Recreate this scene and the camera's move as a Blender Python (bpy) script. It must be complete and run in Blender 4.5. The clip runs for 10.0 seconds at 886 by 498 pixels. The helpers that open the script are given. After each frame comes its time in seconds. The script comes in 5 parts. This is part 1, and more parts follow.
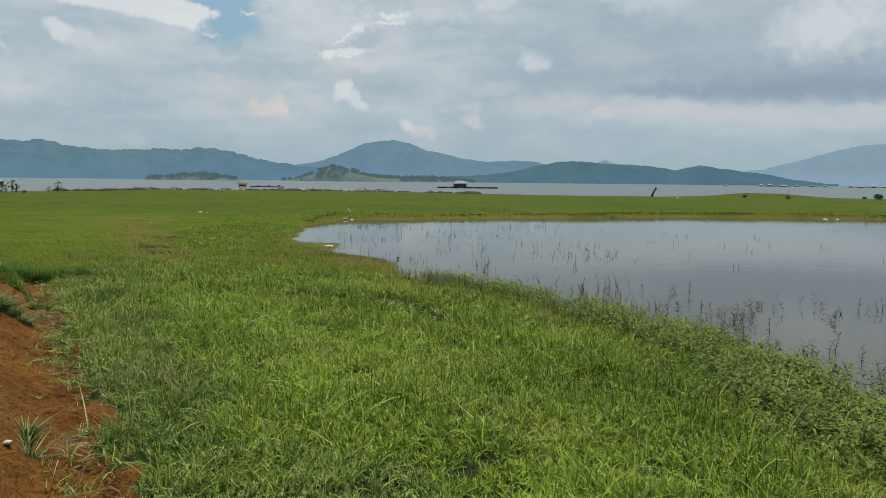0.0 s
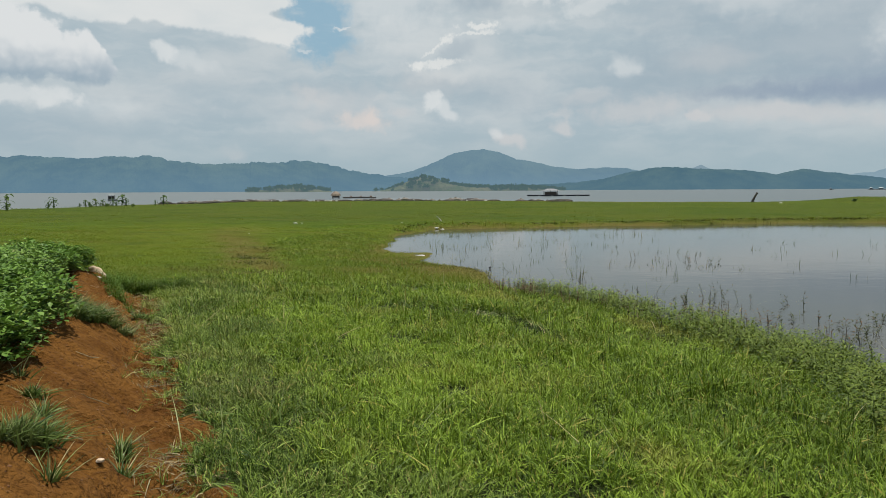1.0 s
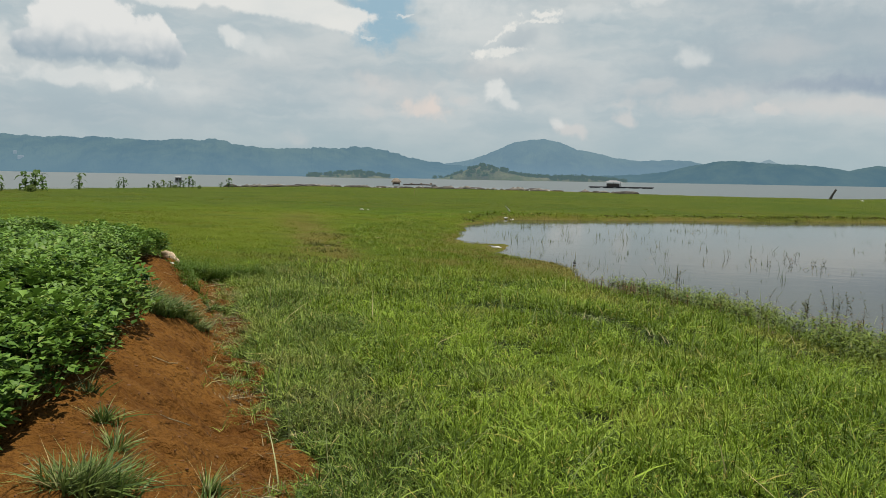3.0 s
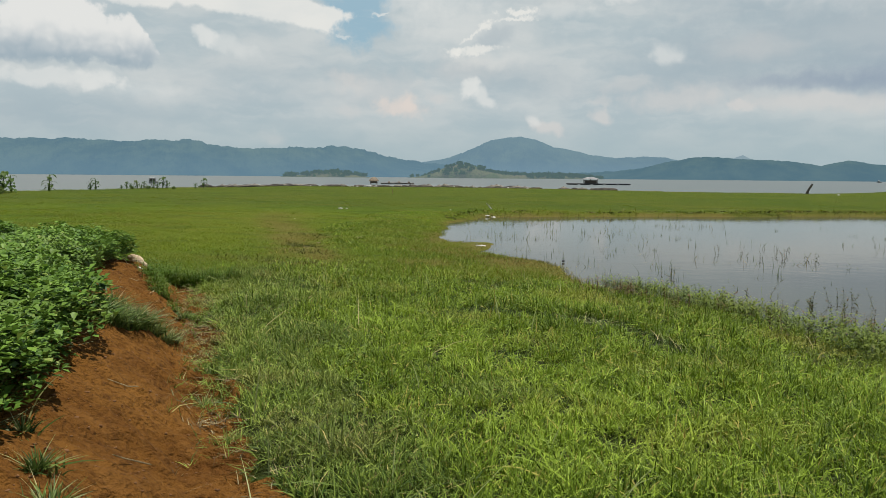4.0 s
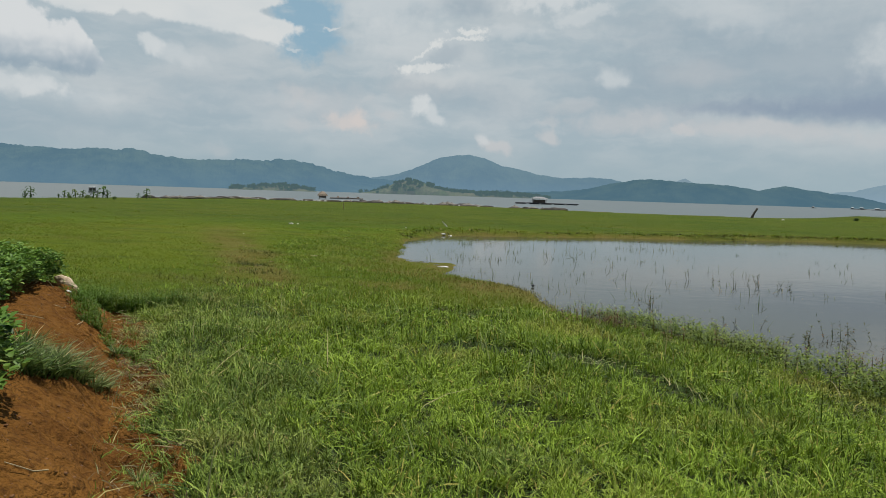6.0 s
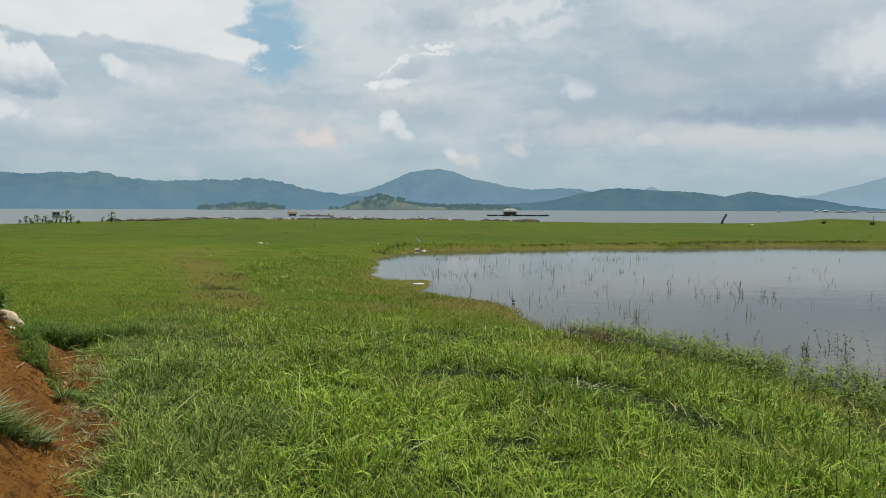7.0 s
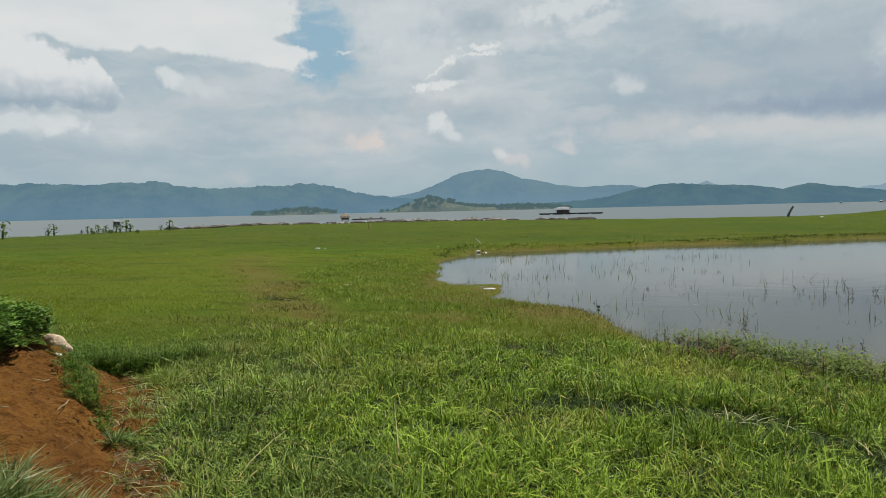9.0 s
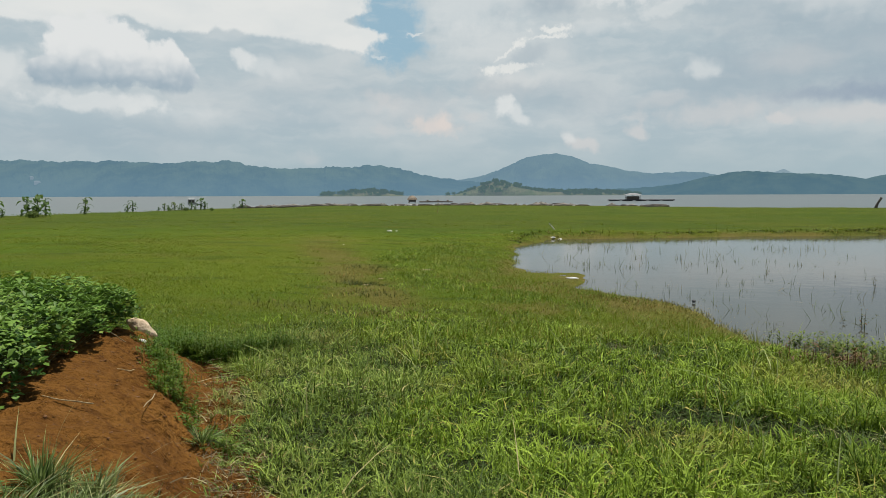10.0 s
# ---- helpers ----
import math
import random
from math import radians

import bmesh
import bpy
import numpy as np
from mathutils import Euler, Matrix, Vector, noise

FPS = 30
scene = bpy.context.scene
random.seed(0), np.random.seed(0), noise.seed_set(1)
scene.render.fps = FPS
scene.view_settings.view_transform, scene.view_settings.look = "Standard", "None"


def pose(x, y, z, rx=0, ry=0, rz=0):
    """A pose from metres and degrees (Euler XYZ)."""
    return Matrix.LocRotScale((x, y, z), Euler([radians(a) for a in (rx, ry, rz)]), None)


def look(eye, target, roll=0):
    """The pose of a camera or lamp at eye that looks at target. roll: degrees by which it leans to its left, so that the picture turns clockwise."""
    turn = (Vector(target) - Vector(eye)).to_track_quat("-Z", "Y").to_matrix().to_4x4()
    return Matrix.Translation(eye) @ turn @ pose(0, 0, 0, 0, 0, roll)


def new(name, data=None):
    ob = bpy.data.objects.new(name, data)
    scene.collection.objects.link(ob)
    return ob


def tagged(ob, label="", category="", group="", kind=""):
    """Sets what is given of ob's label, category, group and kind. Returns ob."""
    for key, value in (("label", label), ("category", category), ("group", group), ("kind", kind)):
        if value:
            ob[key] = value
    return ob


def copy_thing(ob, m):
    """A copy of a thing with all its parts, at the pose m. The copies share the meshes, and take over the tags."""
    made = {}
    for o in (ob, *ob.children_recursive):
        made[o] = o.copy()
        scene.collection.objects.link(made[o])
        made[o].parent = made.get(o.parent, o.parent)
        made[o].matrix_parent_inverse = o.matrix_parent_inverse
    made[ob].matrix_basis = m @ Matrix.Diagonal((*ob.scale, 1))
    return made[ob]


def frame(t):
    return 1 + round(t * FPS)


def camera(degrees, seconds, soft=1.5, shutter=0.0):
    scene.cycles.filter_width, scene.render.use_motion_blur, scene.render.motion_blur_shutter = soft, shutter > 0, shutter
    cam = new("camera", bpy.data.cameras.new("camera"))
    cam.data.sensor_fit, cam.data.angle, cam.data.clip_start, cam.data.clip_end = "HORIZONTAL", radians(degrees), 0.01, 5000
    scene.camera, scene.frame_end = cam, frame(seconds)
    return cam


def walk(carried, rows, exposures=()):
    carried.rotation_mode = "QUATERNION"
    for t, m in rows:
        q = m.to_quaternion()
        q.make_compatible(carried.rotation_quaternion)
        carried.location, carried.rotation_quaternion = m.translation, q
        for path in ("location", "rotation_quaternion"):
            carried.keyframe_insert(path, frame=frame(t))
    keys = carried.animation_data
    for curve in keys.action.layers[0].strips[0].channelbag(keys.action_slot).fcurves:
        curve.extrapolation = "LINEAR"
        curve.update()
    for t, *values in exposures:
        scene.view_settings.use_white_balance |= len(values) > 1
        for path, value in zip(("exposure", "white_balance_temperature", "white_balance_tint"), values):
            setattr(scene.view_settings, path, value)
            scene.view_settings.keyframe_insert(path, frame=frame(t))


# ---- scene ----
cam = camera(59.1, 10.0, soft=0.7)
PATH = [
    (0, (-0.044, 0.376, 1.518), (-0.069, 2.368, 1.345), 0.6),
    (0.5, (-0.069, 0.572, 1.522), (-0.231, 2.562, 1.402), -0.1),
    (1, (-0.113, 0.671, 1.506), (-0.368, 2.649, 1.355), -0.3),
    (1.5, (-0.335, 0.888, 1.5), (-0.676, 2.851, 1.329), 0.8),
    (2, (-0.469, 1.058, 1.49), (-0.883, 3.006, 1.313), 1.5),
    (3.5, (-0.922, 1.893, 1.482), (-1.298, 3.849, 1.3), 0.5),
    (4, (-1.027, 2.184, 1.444), (-1.369, 4.145, 1.26), 0.5),
    (4.5, (-1.126, 2.43, 1.457), (-1.469, 4.391, 1.266), 0.5),
    (5, (-1.241, 2.652, 1.474), (-1.548, 4.617, 1.267), 1.3),
    (6.5, (-1.604, 3.438, 1.443), (-1.772, 5.428, 1.336), 1.0),
    (7, (-1.644, 3.734, 1.457), (-1.784, 5.726, 1.355), 0.2),
    (7.5, (-1.757, 3.971, 1.461), (-1.976, 5.957, 1.365), -0.2),
    (8, (-2.009, 4.25, 1.451), (-2.259, 6.232, 1.352), -0.3),
    (8.5, (-2.095, 4.477, 1.435), (-2.334, 6.461, 1.338), -0.4),
    (9, (-2.176, 4.836, 1.449), (-2.446, 6.815, 1.35), -1.3),
    (9.5, (-2.391, 5.107, 1.404), (-2.752, 7.069, 1.276), -0.4),
    (10, (-2.593, 5.347, 1.468), (-3.026, 7.294, 1.329), -0.2),
]
walk(cam, [(t, look(eye, target, roll)) for t, eye, target, roll in PATH],
     [(t, 0.32 + d, k, 10.0) for t, d, k in ((0, -0.14, 6250), (0.5, -0.15, 6300), (1, -0.10, 6400), (1.5, 0.0, 6600), (2, 0.0, 6650), (3.5, -0.06, 6650), (4.5, 0.0, 6650), (5, -0.08, 6600),
                                             (6.5, -0.22, 6300), (7, -0.02, 6300), (7.5, -0.20, 6300), (8, -0.20, 6300), (8.5, -0.14, 6300), (9, -0.12, 6400), (9.5, -0.07, 6500), (10, -0.04, 6500))])

# ---- world, sun ----
SUN = Vector((0.12, 0.2, 0.97)).normalized()          # towards the sun
SKY_GAIN = 0.74


def node(tree, kind, ins=None, **props):
    n = tree.nodes.new(kind)
    for k, v in props.items():
        setattr(n, k, v)
    for k, v in (ins or {}).items():
        if isinstance(v, bpy.types.NodeSocket):
            tree.links.new(v, n.inputs[k])
        else:
            n.inputs[k].default_value = v
    return n


def calc(tree, op, a, b=0.0, c=0.0, clamp=False):
    return node(tree, "ShaderNodeMath", {0: a, 1: b, 2: c}, operation=op, use_clamp=clamp).outputs[0]


def blend(tree, fac, a, b, mode="MIX"):
    n = node(tree, "ShaderNodeMix", {0: fac, 6: a, 7: b}, data_type="RGBA", blend_type=mode, clamp_factor=True)
    return n.outputs[2]


def ramp(tree, fac, lo, hi):
    return node(tree, "ShaderNodeMapRange", {0: fac, 1: lo, 2: hi, 3: 0.0, 4: 1.0}, interpolation_type="SMOOTHSTEP").outputs[0]


def sky_world():
    w = bpy.data.worlds.new("sky")
    w.use_nodes = True
    scene.world = w
    t = w.node_tree
    t.nodes.clear()
    where = node(t, "ShaderNodeTexCoord").outputs["Generated"]
    xyz = node(t, "ShaderNodeSeparateXYZ", {0: where})
    az = calc(t, "MULTIPLY", calc(t, "ARCTAN2", xyz.outputs[0], xyz.outputs[1]), 57.2958)
    el = calc(t, "MULTIPLY", calc(t, "ARCSINE", xyz.outputs[2]), 57.2958)
    flat = node(t, "ShaderNodeCombineXYZ", {0: az, 1: el, 2: 0.0}).outputs[0]

    def cloud_noise(vec, scale, detail, rough):
        return node(t, "ShaderNodeTexNoise", {"Vector": vec, "Scale": scale, "Detail": detail, "Roughness": rough}, noise_dimensions="2D")

    def times(a, b):
        return calc(t, "MULTIPLY", a, b)

    def plus(a, b):
        return calc(t, "ADD", a, b)

    def bell(v, mid, width):
        q = times(calc(t, "SUBTRACT", v, mid), 1.0 / width)
        return calc(t, "POWER", 2.71828, times(times(q, q), -1.0))

    # cloud edges: pushed about a little by wide noise, billowing by round cells, fringed by fine noise
    push = node(t, "ShaderNodeVectorMath", {0: cloud_noise(flat, 0.45, 3.0, 0.5).outputs["Color"], 1: (0.5, 0.5, 0.5)}, operation="SUBTRACT").outputs[0]
    warped = node(t, "ShaderNodeVectorMath", {0: push, 1: (1.5, 1.0, 0.0), 2: flat}, operation="MULTIPLY_ADD").outputs[0]
    fringe = calc(t, "SUBTRACT", cloud_noise(flat, 1.1, 7.0, 0.6).outputs[0], 0.5)
    cells = node(t, "ShaderNodeTexVoronoi", {"Vector": warped, "Scale": 0.95, "Detail": 1.0, "Roughness": 0.4}, voronoi_dimensions="2D", feature="SMOOTH_F1")
    cells.inputs["Smoothness"].default_value = 0.8
    billow = plus(calc(t, "SUBTRACT", cells.outputs["Distance"], 0.42), times(fringe, 0.5))
    wide = node(t, "ShaderNodeMapping", {"Vector": warped, "Scale": (0.06, 0.17, 1.0)}).outputs[0]
    sheet = cloud_noise(wide, 2.0, 5.0, 0.5).outputs[0]
    wisp = cloud_noise(node(t, "ShaderNodeMapping", {"Vector": warped, "Scale": (0.16, 0.55, 1.0), "Rotation": (0, 0, radians(-6))}).outputs[0], 2.0, 7.0, 0.55).outputs[0]
    blue = node(t, "ShaderNodeTexSky", sky_type="NISHITA", sun_disc=False, sun_elevation=math.asin(SUN.z),
                sun_rotation=math.atan2(SUN.x, SUN.y), dust_density=1.0)
    blue = blend(t, 1.0, blue.outputs[0], (0.12, 0.12, 0.12, 1), "MULTIPLY")
    col = blend(t, ramp(t, sheet, 0.30, 0.70), (0.475, 0.575, 0.625, 1), (0.615, 0.675, 0.695, 1))
    col = blend(t, times(ramp(t, wisp, 0.45, 0.75), 0.35), col, (0.69, 0.735, 0.745, 1))
    col = blend(t, times(ramp(t, wisp, 0.5, 0.25), 0.25), col, (0.43, 0.53, 0.59, 1))
    col = blend(t, times(ramp(t, el, 6.0, 0.5), 0.85), col, (0.40, 0.52, 0.57, 1))

    torn = node(t, "ShaderNodeVectorMath", {0: cloud_noise(flat, 1.3, 5.0, 0.6).outputs["Color"], 1: (0.5, 0.5, 0.5)}, operation="SUBTRACT").outputs[0]
    torn = node(t, "ShaderNodeVectorMath", {0: torn, 1: (1.1, 0.75, 0.0), 2: flat}, operation="MULTIPLY_ADD").outputs[0]

    def patch(a, e, wa, we, soft, rag=0.3, lean=0.0, puff=0.0):
        p = node(t, "ShaderNodeMapping", {"Vector": torn if we < 0.35 else warped, "Location": (a, e, 0), "Rotation": (0, 0, radians(lean)), "Scale": (wa, we, 1)}, vector_type="TEXTURE").outputs[0]
        r = node(t, "ShaderNodeVectorMath", {0: p}, operation="LENGTH").outputs["Value"]
        r = plus(r, times(fringe, rag * 2))
        if puff:
            r = plus(r, times(billow, puff))
        return ramp(t, r, 1.0 + soft, 1.0 - soft)

    white, warm_white = (0.80, 0.83, 0.825, 1), (0.70, 0.70, 0.695, 1)
    grey, slate, glow = (0.37, 0.465, 0.535, 1), (0.315, 0.395, 0.50, 1), (0.80, 0.73, 0.685, 1)

    def lay(col, rows, tone):
        """Rows of azimuth, elevation, half width, half height, softness, raggedness, lean, billow, strength."""
        for a, e, wa, we, soft, rag, lean, puff, k in rows:
            col = blend(t, times(patch(a, e, wa, we, soft, rag, lean, puff), k), col, tone)
        return col

    col = lay(col, ((19, 9.4, 10, 3.2, 0.8, 0.3, 0, 0, 0.60), (8.5, 7.4, 5.5, 2.0, 0.8, 0.3, 0, 0, 0.42), (-3.5, 7.0, 5.0, 1.2, 0.8, 0.4, -12, 0, 0.28), (-5.0, 13.3, 1.7, 0.9, 0.6, 0.4, 0, 0.3, 0.55),
                    (-8.0, 12.9, 0.7, 0.5, 0.6, 0.4, 20, 0, 0.35), (10.5, 12.0, 5, 1.2, 0.8, 0.4, 0, 0, 0.25), (-22, 6.6, 6, 2.2, 0.8, 0.3, 0, 0, 0.15), (-37, 3.9, 8, 1.2, 0.8, 0.3, 0, 0, 0.30),
                    (34, 9.0, 7, 3.5, 0.8, 0.4, 0, 0, 0.4)), grey)
    col = lay(col, ((24.5, 6.2, 9.0, 0.75, 0.75, 0.25, -1, 0, 0.85), (14.5, 6.35, 3.6, 0.35, 0.8, 0.3, -2, 0, 0.45), (25, 7.4, 7.0, 1.1, 0.8, 0.3, 0, 0, 0.40)), slate)
    # long low banks and single heaps with a warm tinge
    col = lay(col, ((16.0, 5.15, 5.2, 0.55, 0.6, 0.35, -2, 0.35, 0.62), (25.5, 4.1, 5.5, 0.55, 0.7, 0.35, -3, 0.2, 0.42), (6.6, 5.6, 3.4, 0.75, 0.6, 0.35, 3, 0.5, 0.55), (10.6, 5.0, 0.9, 0.3, 0.5, 0.3, -10, 0.5, 0.7),
                    (3.3, 6.6, 2.0, 0.55, 0.7, 0.4, 0, 0.4, 0.4), (11.5, 8.7, 2.2, 0.8, 0.8, 0.3, 0, 0.3, 0.35), (1.3, 4.35, 0.85, 0.45, 0.5, 0.3, -18, 0.6, 0.7), (1.2, 5.4, 0.9, 0.3, 0.6, 0.4, 0, 0.5, 0.4),
                    (-2.6, 3.7, 1.5, 0.5, 0.5, 0.25, -22, 0.6, 0.75), (-10.2, 5.5, 0.75, 0.4, 0.5, 0.3, 0, 0.6, 0.5), (-16.9, 6.7, 1.1, 0.55, 0.6, 0.3, 0, 0.5, 0.55), (-14.6, 6.2, 3.0, 1.1, 0.8, 0.4, 0, 0.5, 0.4),
                    (-16.6, 4.6, 1.2, 0.4, 0.7, 0.4, 0, 0.5, 0.4), (-22, 2.6, 1.0, 0.5, 0.8, 0.3, 0, 0.4, 0.3), (-8.2, 7.8, 2.6, 0.9, 0.9, 0.4, 0, 0.3, 0.4)), warm_white)
    # bright cloud
    col = lay(col, ((24.7, 10.2, 2.9, 1.9, 0.7, 0.35, 20, 0.4, 0.72), (30, 11.0, 4, 2.5, 0.8, 0.4, 0, 0.3, 0.5), (13.0, 13.0, 4.0, 1.2, 0.8, 0.5, -20, 0.3, 0.45), (5.75, 8.5, 1.05, 0.62, 0.5, 0.25, -8, 0.45, 0.6),
                    (1.5, 14.0, 3.2, 0.9, 0.5, 0.7, 8, 0.5, 0.75), (3.6, 12.8, 2.2, 0.5, 0.5, 0.8, 15, 0.4, 0.5), (-1.5, 11.6, 2.0, 0.5, 0.7, 0.6, 0, 0.3, 0.4), (-11, 13.4, 4.0, 2.0, 0.8, 0.4, 10, 0.3, 0.6),
                    (-9.0, 10.6, 3.6, 1.5, 0.9, 0.4, 10, 0.3, 0.35), (-8.1, 6.3, 0.7, 0.6, 0.4, 0.4, -35, 0.3, 0.85), (-7.1, 5.75, 1.2, 0.5, 0.5, 0.4, -38, 0.3, 0.7), (-3.4, 4.1, 0.6, 0.4, 0.5, 0.4, -20, 0.3, 0.55),
                    (-26.6, 9.5, 1.0, 0.65, 0.4, 0.25, -20, 0.6, 0.75), (-25.2, 9.0, 1.9, 0.55, 0.6, 0.3, -20, 0.5, 0.5), (-42, 8.3, 2.0, 1.2, 0.5, 0.3, -20, 0.6, 0.6)), white)
    # torn shreds of sunlit cloud round a grey pocket
    col = lay(col, ((-6.3, 9.9, 1.3, 0.6, 0.6, 0.5, 12, 0, 0.45),), grey)
    col = lay(col, ((-4.5, 11.6, 1.2, 0.22, 0.5, 1.3, 3, 0.2, 0.85), (-5.0, 11.1, 1.4, 0.14, 0.5, 1.3, 4, 0.2, 0.75), (-7.3, 10.5, 0.55, 0.26, 0.5, 1.1, 30, 0.2, 0.8), (-8.0, 10.0, 0.8, 0.11, 0.5, 1.0, 36, 0.2, 0.65),
                    (-7.7, 9.0, 1.6, 0.26, 0.5, 1.0, 8, 0.2, 0.75), (-9.2, 8.95, 0.5, 0.28, 0.5, 0.8, 0, 0.2, 0.8), (-6.5, 8.4, 2.4, 0.6, 0.8, 0.5, 0, 0.3, 0.35)), (0.88, 0.89, 0.86, 1))
    col = lay(col, ((-13.0, 5.05, 1.8, 0.7, 0.6, 0.4, 0, 0.7, 0.75), (-12.3, 5.1, 0.7, 0.35, 0.5, 0.3, -15, 0.6, 0.6)), glow)
    # blue gap, and the bright sheet that overhangs it
    gap = patch(-16.3, 11.9, 2.35, 2.9, 0.35, 0.35, 14, 0.2)
    clear = blend(t, 0.85, blue, (0.315, 0.515, 0.635, 1))
    col = blend(t, times(gap, 0.9), col, blend(t, times(ramp(t, wisp, 0.48, 0.8), 0.6), clear, (0.60, 0.68, 0.71, 1)))
    col = lay(col, ((-14.5, 11.35, 0.55, 0.09, 0.5, 0.5, 4, 0, 0.7), (-17.1, 9.8, 0.45, 0.1, 0.5, 0.5, 0, 0, 0.5)), white)
    drop = calc(t, "POWER", calc(t, "MAXIMUM", plus(az, 26.0), 0.001), 1.6)
    hem = plus(plus(calc(t, "SUBTRACT", el, 10.95), times(drop, 0.04)), times(fringe, 0.55))
    hem = calc(t, "SUBTRACT", hem, plus(plus(times(bell(az, -28.4, 0.35), 0.45), times(bell(az, -27.2, 0.8), 0.3)), times(bell(az, -34.5, 1.6), 0.8)))
    side = plus(calc(t, "SUBTRACT", -17.9, az), plus(times(bell(el, 11.2, 0.5), 1.2), times(bell(el, 12.2, 0.42), -1.5)))
    veil = times(ramp(t, hem, -0.05, 0.30), ramp(t, plus(side, times(fringe, 2.0)), -0.45, 0.55))
    col = blend(t, times(veil, 0.95), col, blend(t, ramp(t, sheet, 0.25, 0.7), (0.76, 0.80, 0.80, 1), (0.85, 0.865, 0.845, 1)))
    # heap cloud with a lit billowing top and a grey-blue foot
    heap = 0.0
    for a, e, wa, we in ((-36.7, 9.4, 2.7, 2.5), (-34.6, 9.1, 2.2, 2.35), (-32.0, 8.6, 1.65, 1.8), (-30.8, 8.2, 1.2, 1.25), (-38.8, 8.0, 1.5, 1.2)):
        heap = calc(t, "MAXIMUM", heap, patch(a, e, wa, we, 0.12, 0.16, 0, 0.28))
    heap = times(heap, ramp(t, plus(el, times(fringe, 0.8)), 6.5, 7.5))
    lit = ramp(t, plus(plus(el, times(billow, -0.8)), plus(times(fringe, 0.9), times(az, 0.03))), 5.9, 8.7)
    col = blend(t, heap, col, blend(t, lit, (0.375, 0.475, 0.55, 1), (0.83, 0.85, 0.845, 1)))
    col = lay(col, ((-36.2, 6.15, 4.0, 0.62, 0.4, 0.35, -2, 0.6, 0.65), (-33.6, 6.2, 1.3, 0.5, 0.5, 0.3, 0, 0.6, 0.55), (-30.5, 5.7, 2.2, 0.6, 0.8, 0.4, 0, 0.5, 0.35)), white)
    # higher up the cloud breaks open to blue
    open_sky = blend(t, ramp(t, sheet, 0.5, 0.72), blend(t, 0.75, blue, (0.20, 0.36, 0.54, 1)), (0.66, 0.70, 0.71, 1))
    col = blend(t, times(ramp(t, el, 19.0, 36.0), 0.9), col, open_sky)
    out = node(t, "ShaderNodeBackground", {"Color": col, "Strength": SKY_GAIN})
    node(t, "ShaderNodeOutputWorld", {0: out.outputs[0]})


sky_world()
sun = new("sun", bpy.data.lights.new("sun", "SUN"))
sun.data.energy, sun.data.angle, sun.data.color = 5.3, radians(0.6), (1.0, 0.95, 0.86)
sun.matrix_world = look((0, 0, 60), Vector((0, 0, 60)) - SUN)


# ---- materials ----
def material(name):
    m = bpy.data.materials.new(name)
    m.use_nodes = True
    t = m.node_tree
    t.nodes.clear()
    return m, t


def finish(t, surface):
    node(t, "ShaderNodeOutputMaterial", {0: surface})


def place(t):
    return node(t, "ShaderNodeNewGeometry").outputs["Position"]


def fuzz(t, vec, scale, detail=4.0, rough=0.55):
    return node(t, "ShaderNodeTexNoise", {"Vector": vec, "Scale": scale, "Detail": detail, "Roughness": rough}).outputs[0]


def rough_stuff(name, a, b, scale=6.0, rough=0.8, bump=0.3, depth=0.01, metal=0.0):
    """A plain rough surface of two colours, mottled at two sizes."""
    m, t = material(name)
    p = node(t, "ShaderNodeTexCoord").outputs["Object"]
    n1, n2 = fuzz(t, p, scale), fuzz(t, p, scale * 7, 5)
    f = calc(t, "ADD", calc(t, "MULTIPLY", n1, 0.6), calc(t, "MULTIPLY", n2, 0.4))
    col = blend(t, ramp(t, f, 0.35, 0.65), (*a, 1), (*b, 1))
    bm_ = node(t, "ShaderNodeBump", {"Height": f, "Strength": bump, "Distance": depth})
    finish(t, node(t, "ShaderNodeBsdfPrincipled", {"Base Color": col, "Roughness": rough, "Metallic": metal, "Normal": bm_.outputs[0]}).outputs[0])
    return m


def leaf_stuff(name, dark, light, dry, dry_amount=0.1, through_light=0.35, rough=0.5, patch_scale=0.8, gloss=0.12):
    """Leaves and blades: each one of its own tint, drier by patches, light passing through."""
    m, t = material(name)
    g = node(t, "ShaderNodeNewGeometry")
    rnd = g.outputs["Random Per Island"]
    tint = node(t, "ShaderNodeAttribute", attribute_name="tint").outputs["Fac"]
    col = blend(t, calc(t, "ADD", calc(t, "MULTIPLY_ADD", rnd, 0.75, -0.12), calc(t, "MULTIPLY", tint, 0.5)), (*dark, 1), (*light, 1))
    patchy = fuzz(t, g.outputs["Position"], patch_scale, 3)
    dryness = calc(t, "ADD", calc(t, "MULTIPLY", ramp(t, patchy, 0.5, 0.75), 0.5), calc(t, "MULTIPLY", calc(t, "GREATER_THAN", rnd, 1 - dry_amount), 0.9))
    col = blend(t, dryness, col, (*dry, 1))
    pr = node(t, "ShaderNodeBsdfPrincipled", {"Base Color": col, "Roughness": rough, "Specular IOR Level": gloss})
    tr = node(t, "ShaderNodeBsdfTranslucent", {"Color": col})
    finish(t, node(t, "ShaderNodeMixShader", {0: through_light, 1: pr.outputs[0], 2: tr.outputs[0]}).outputs[0])
    return m


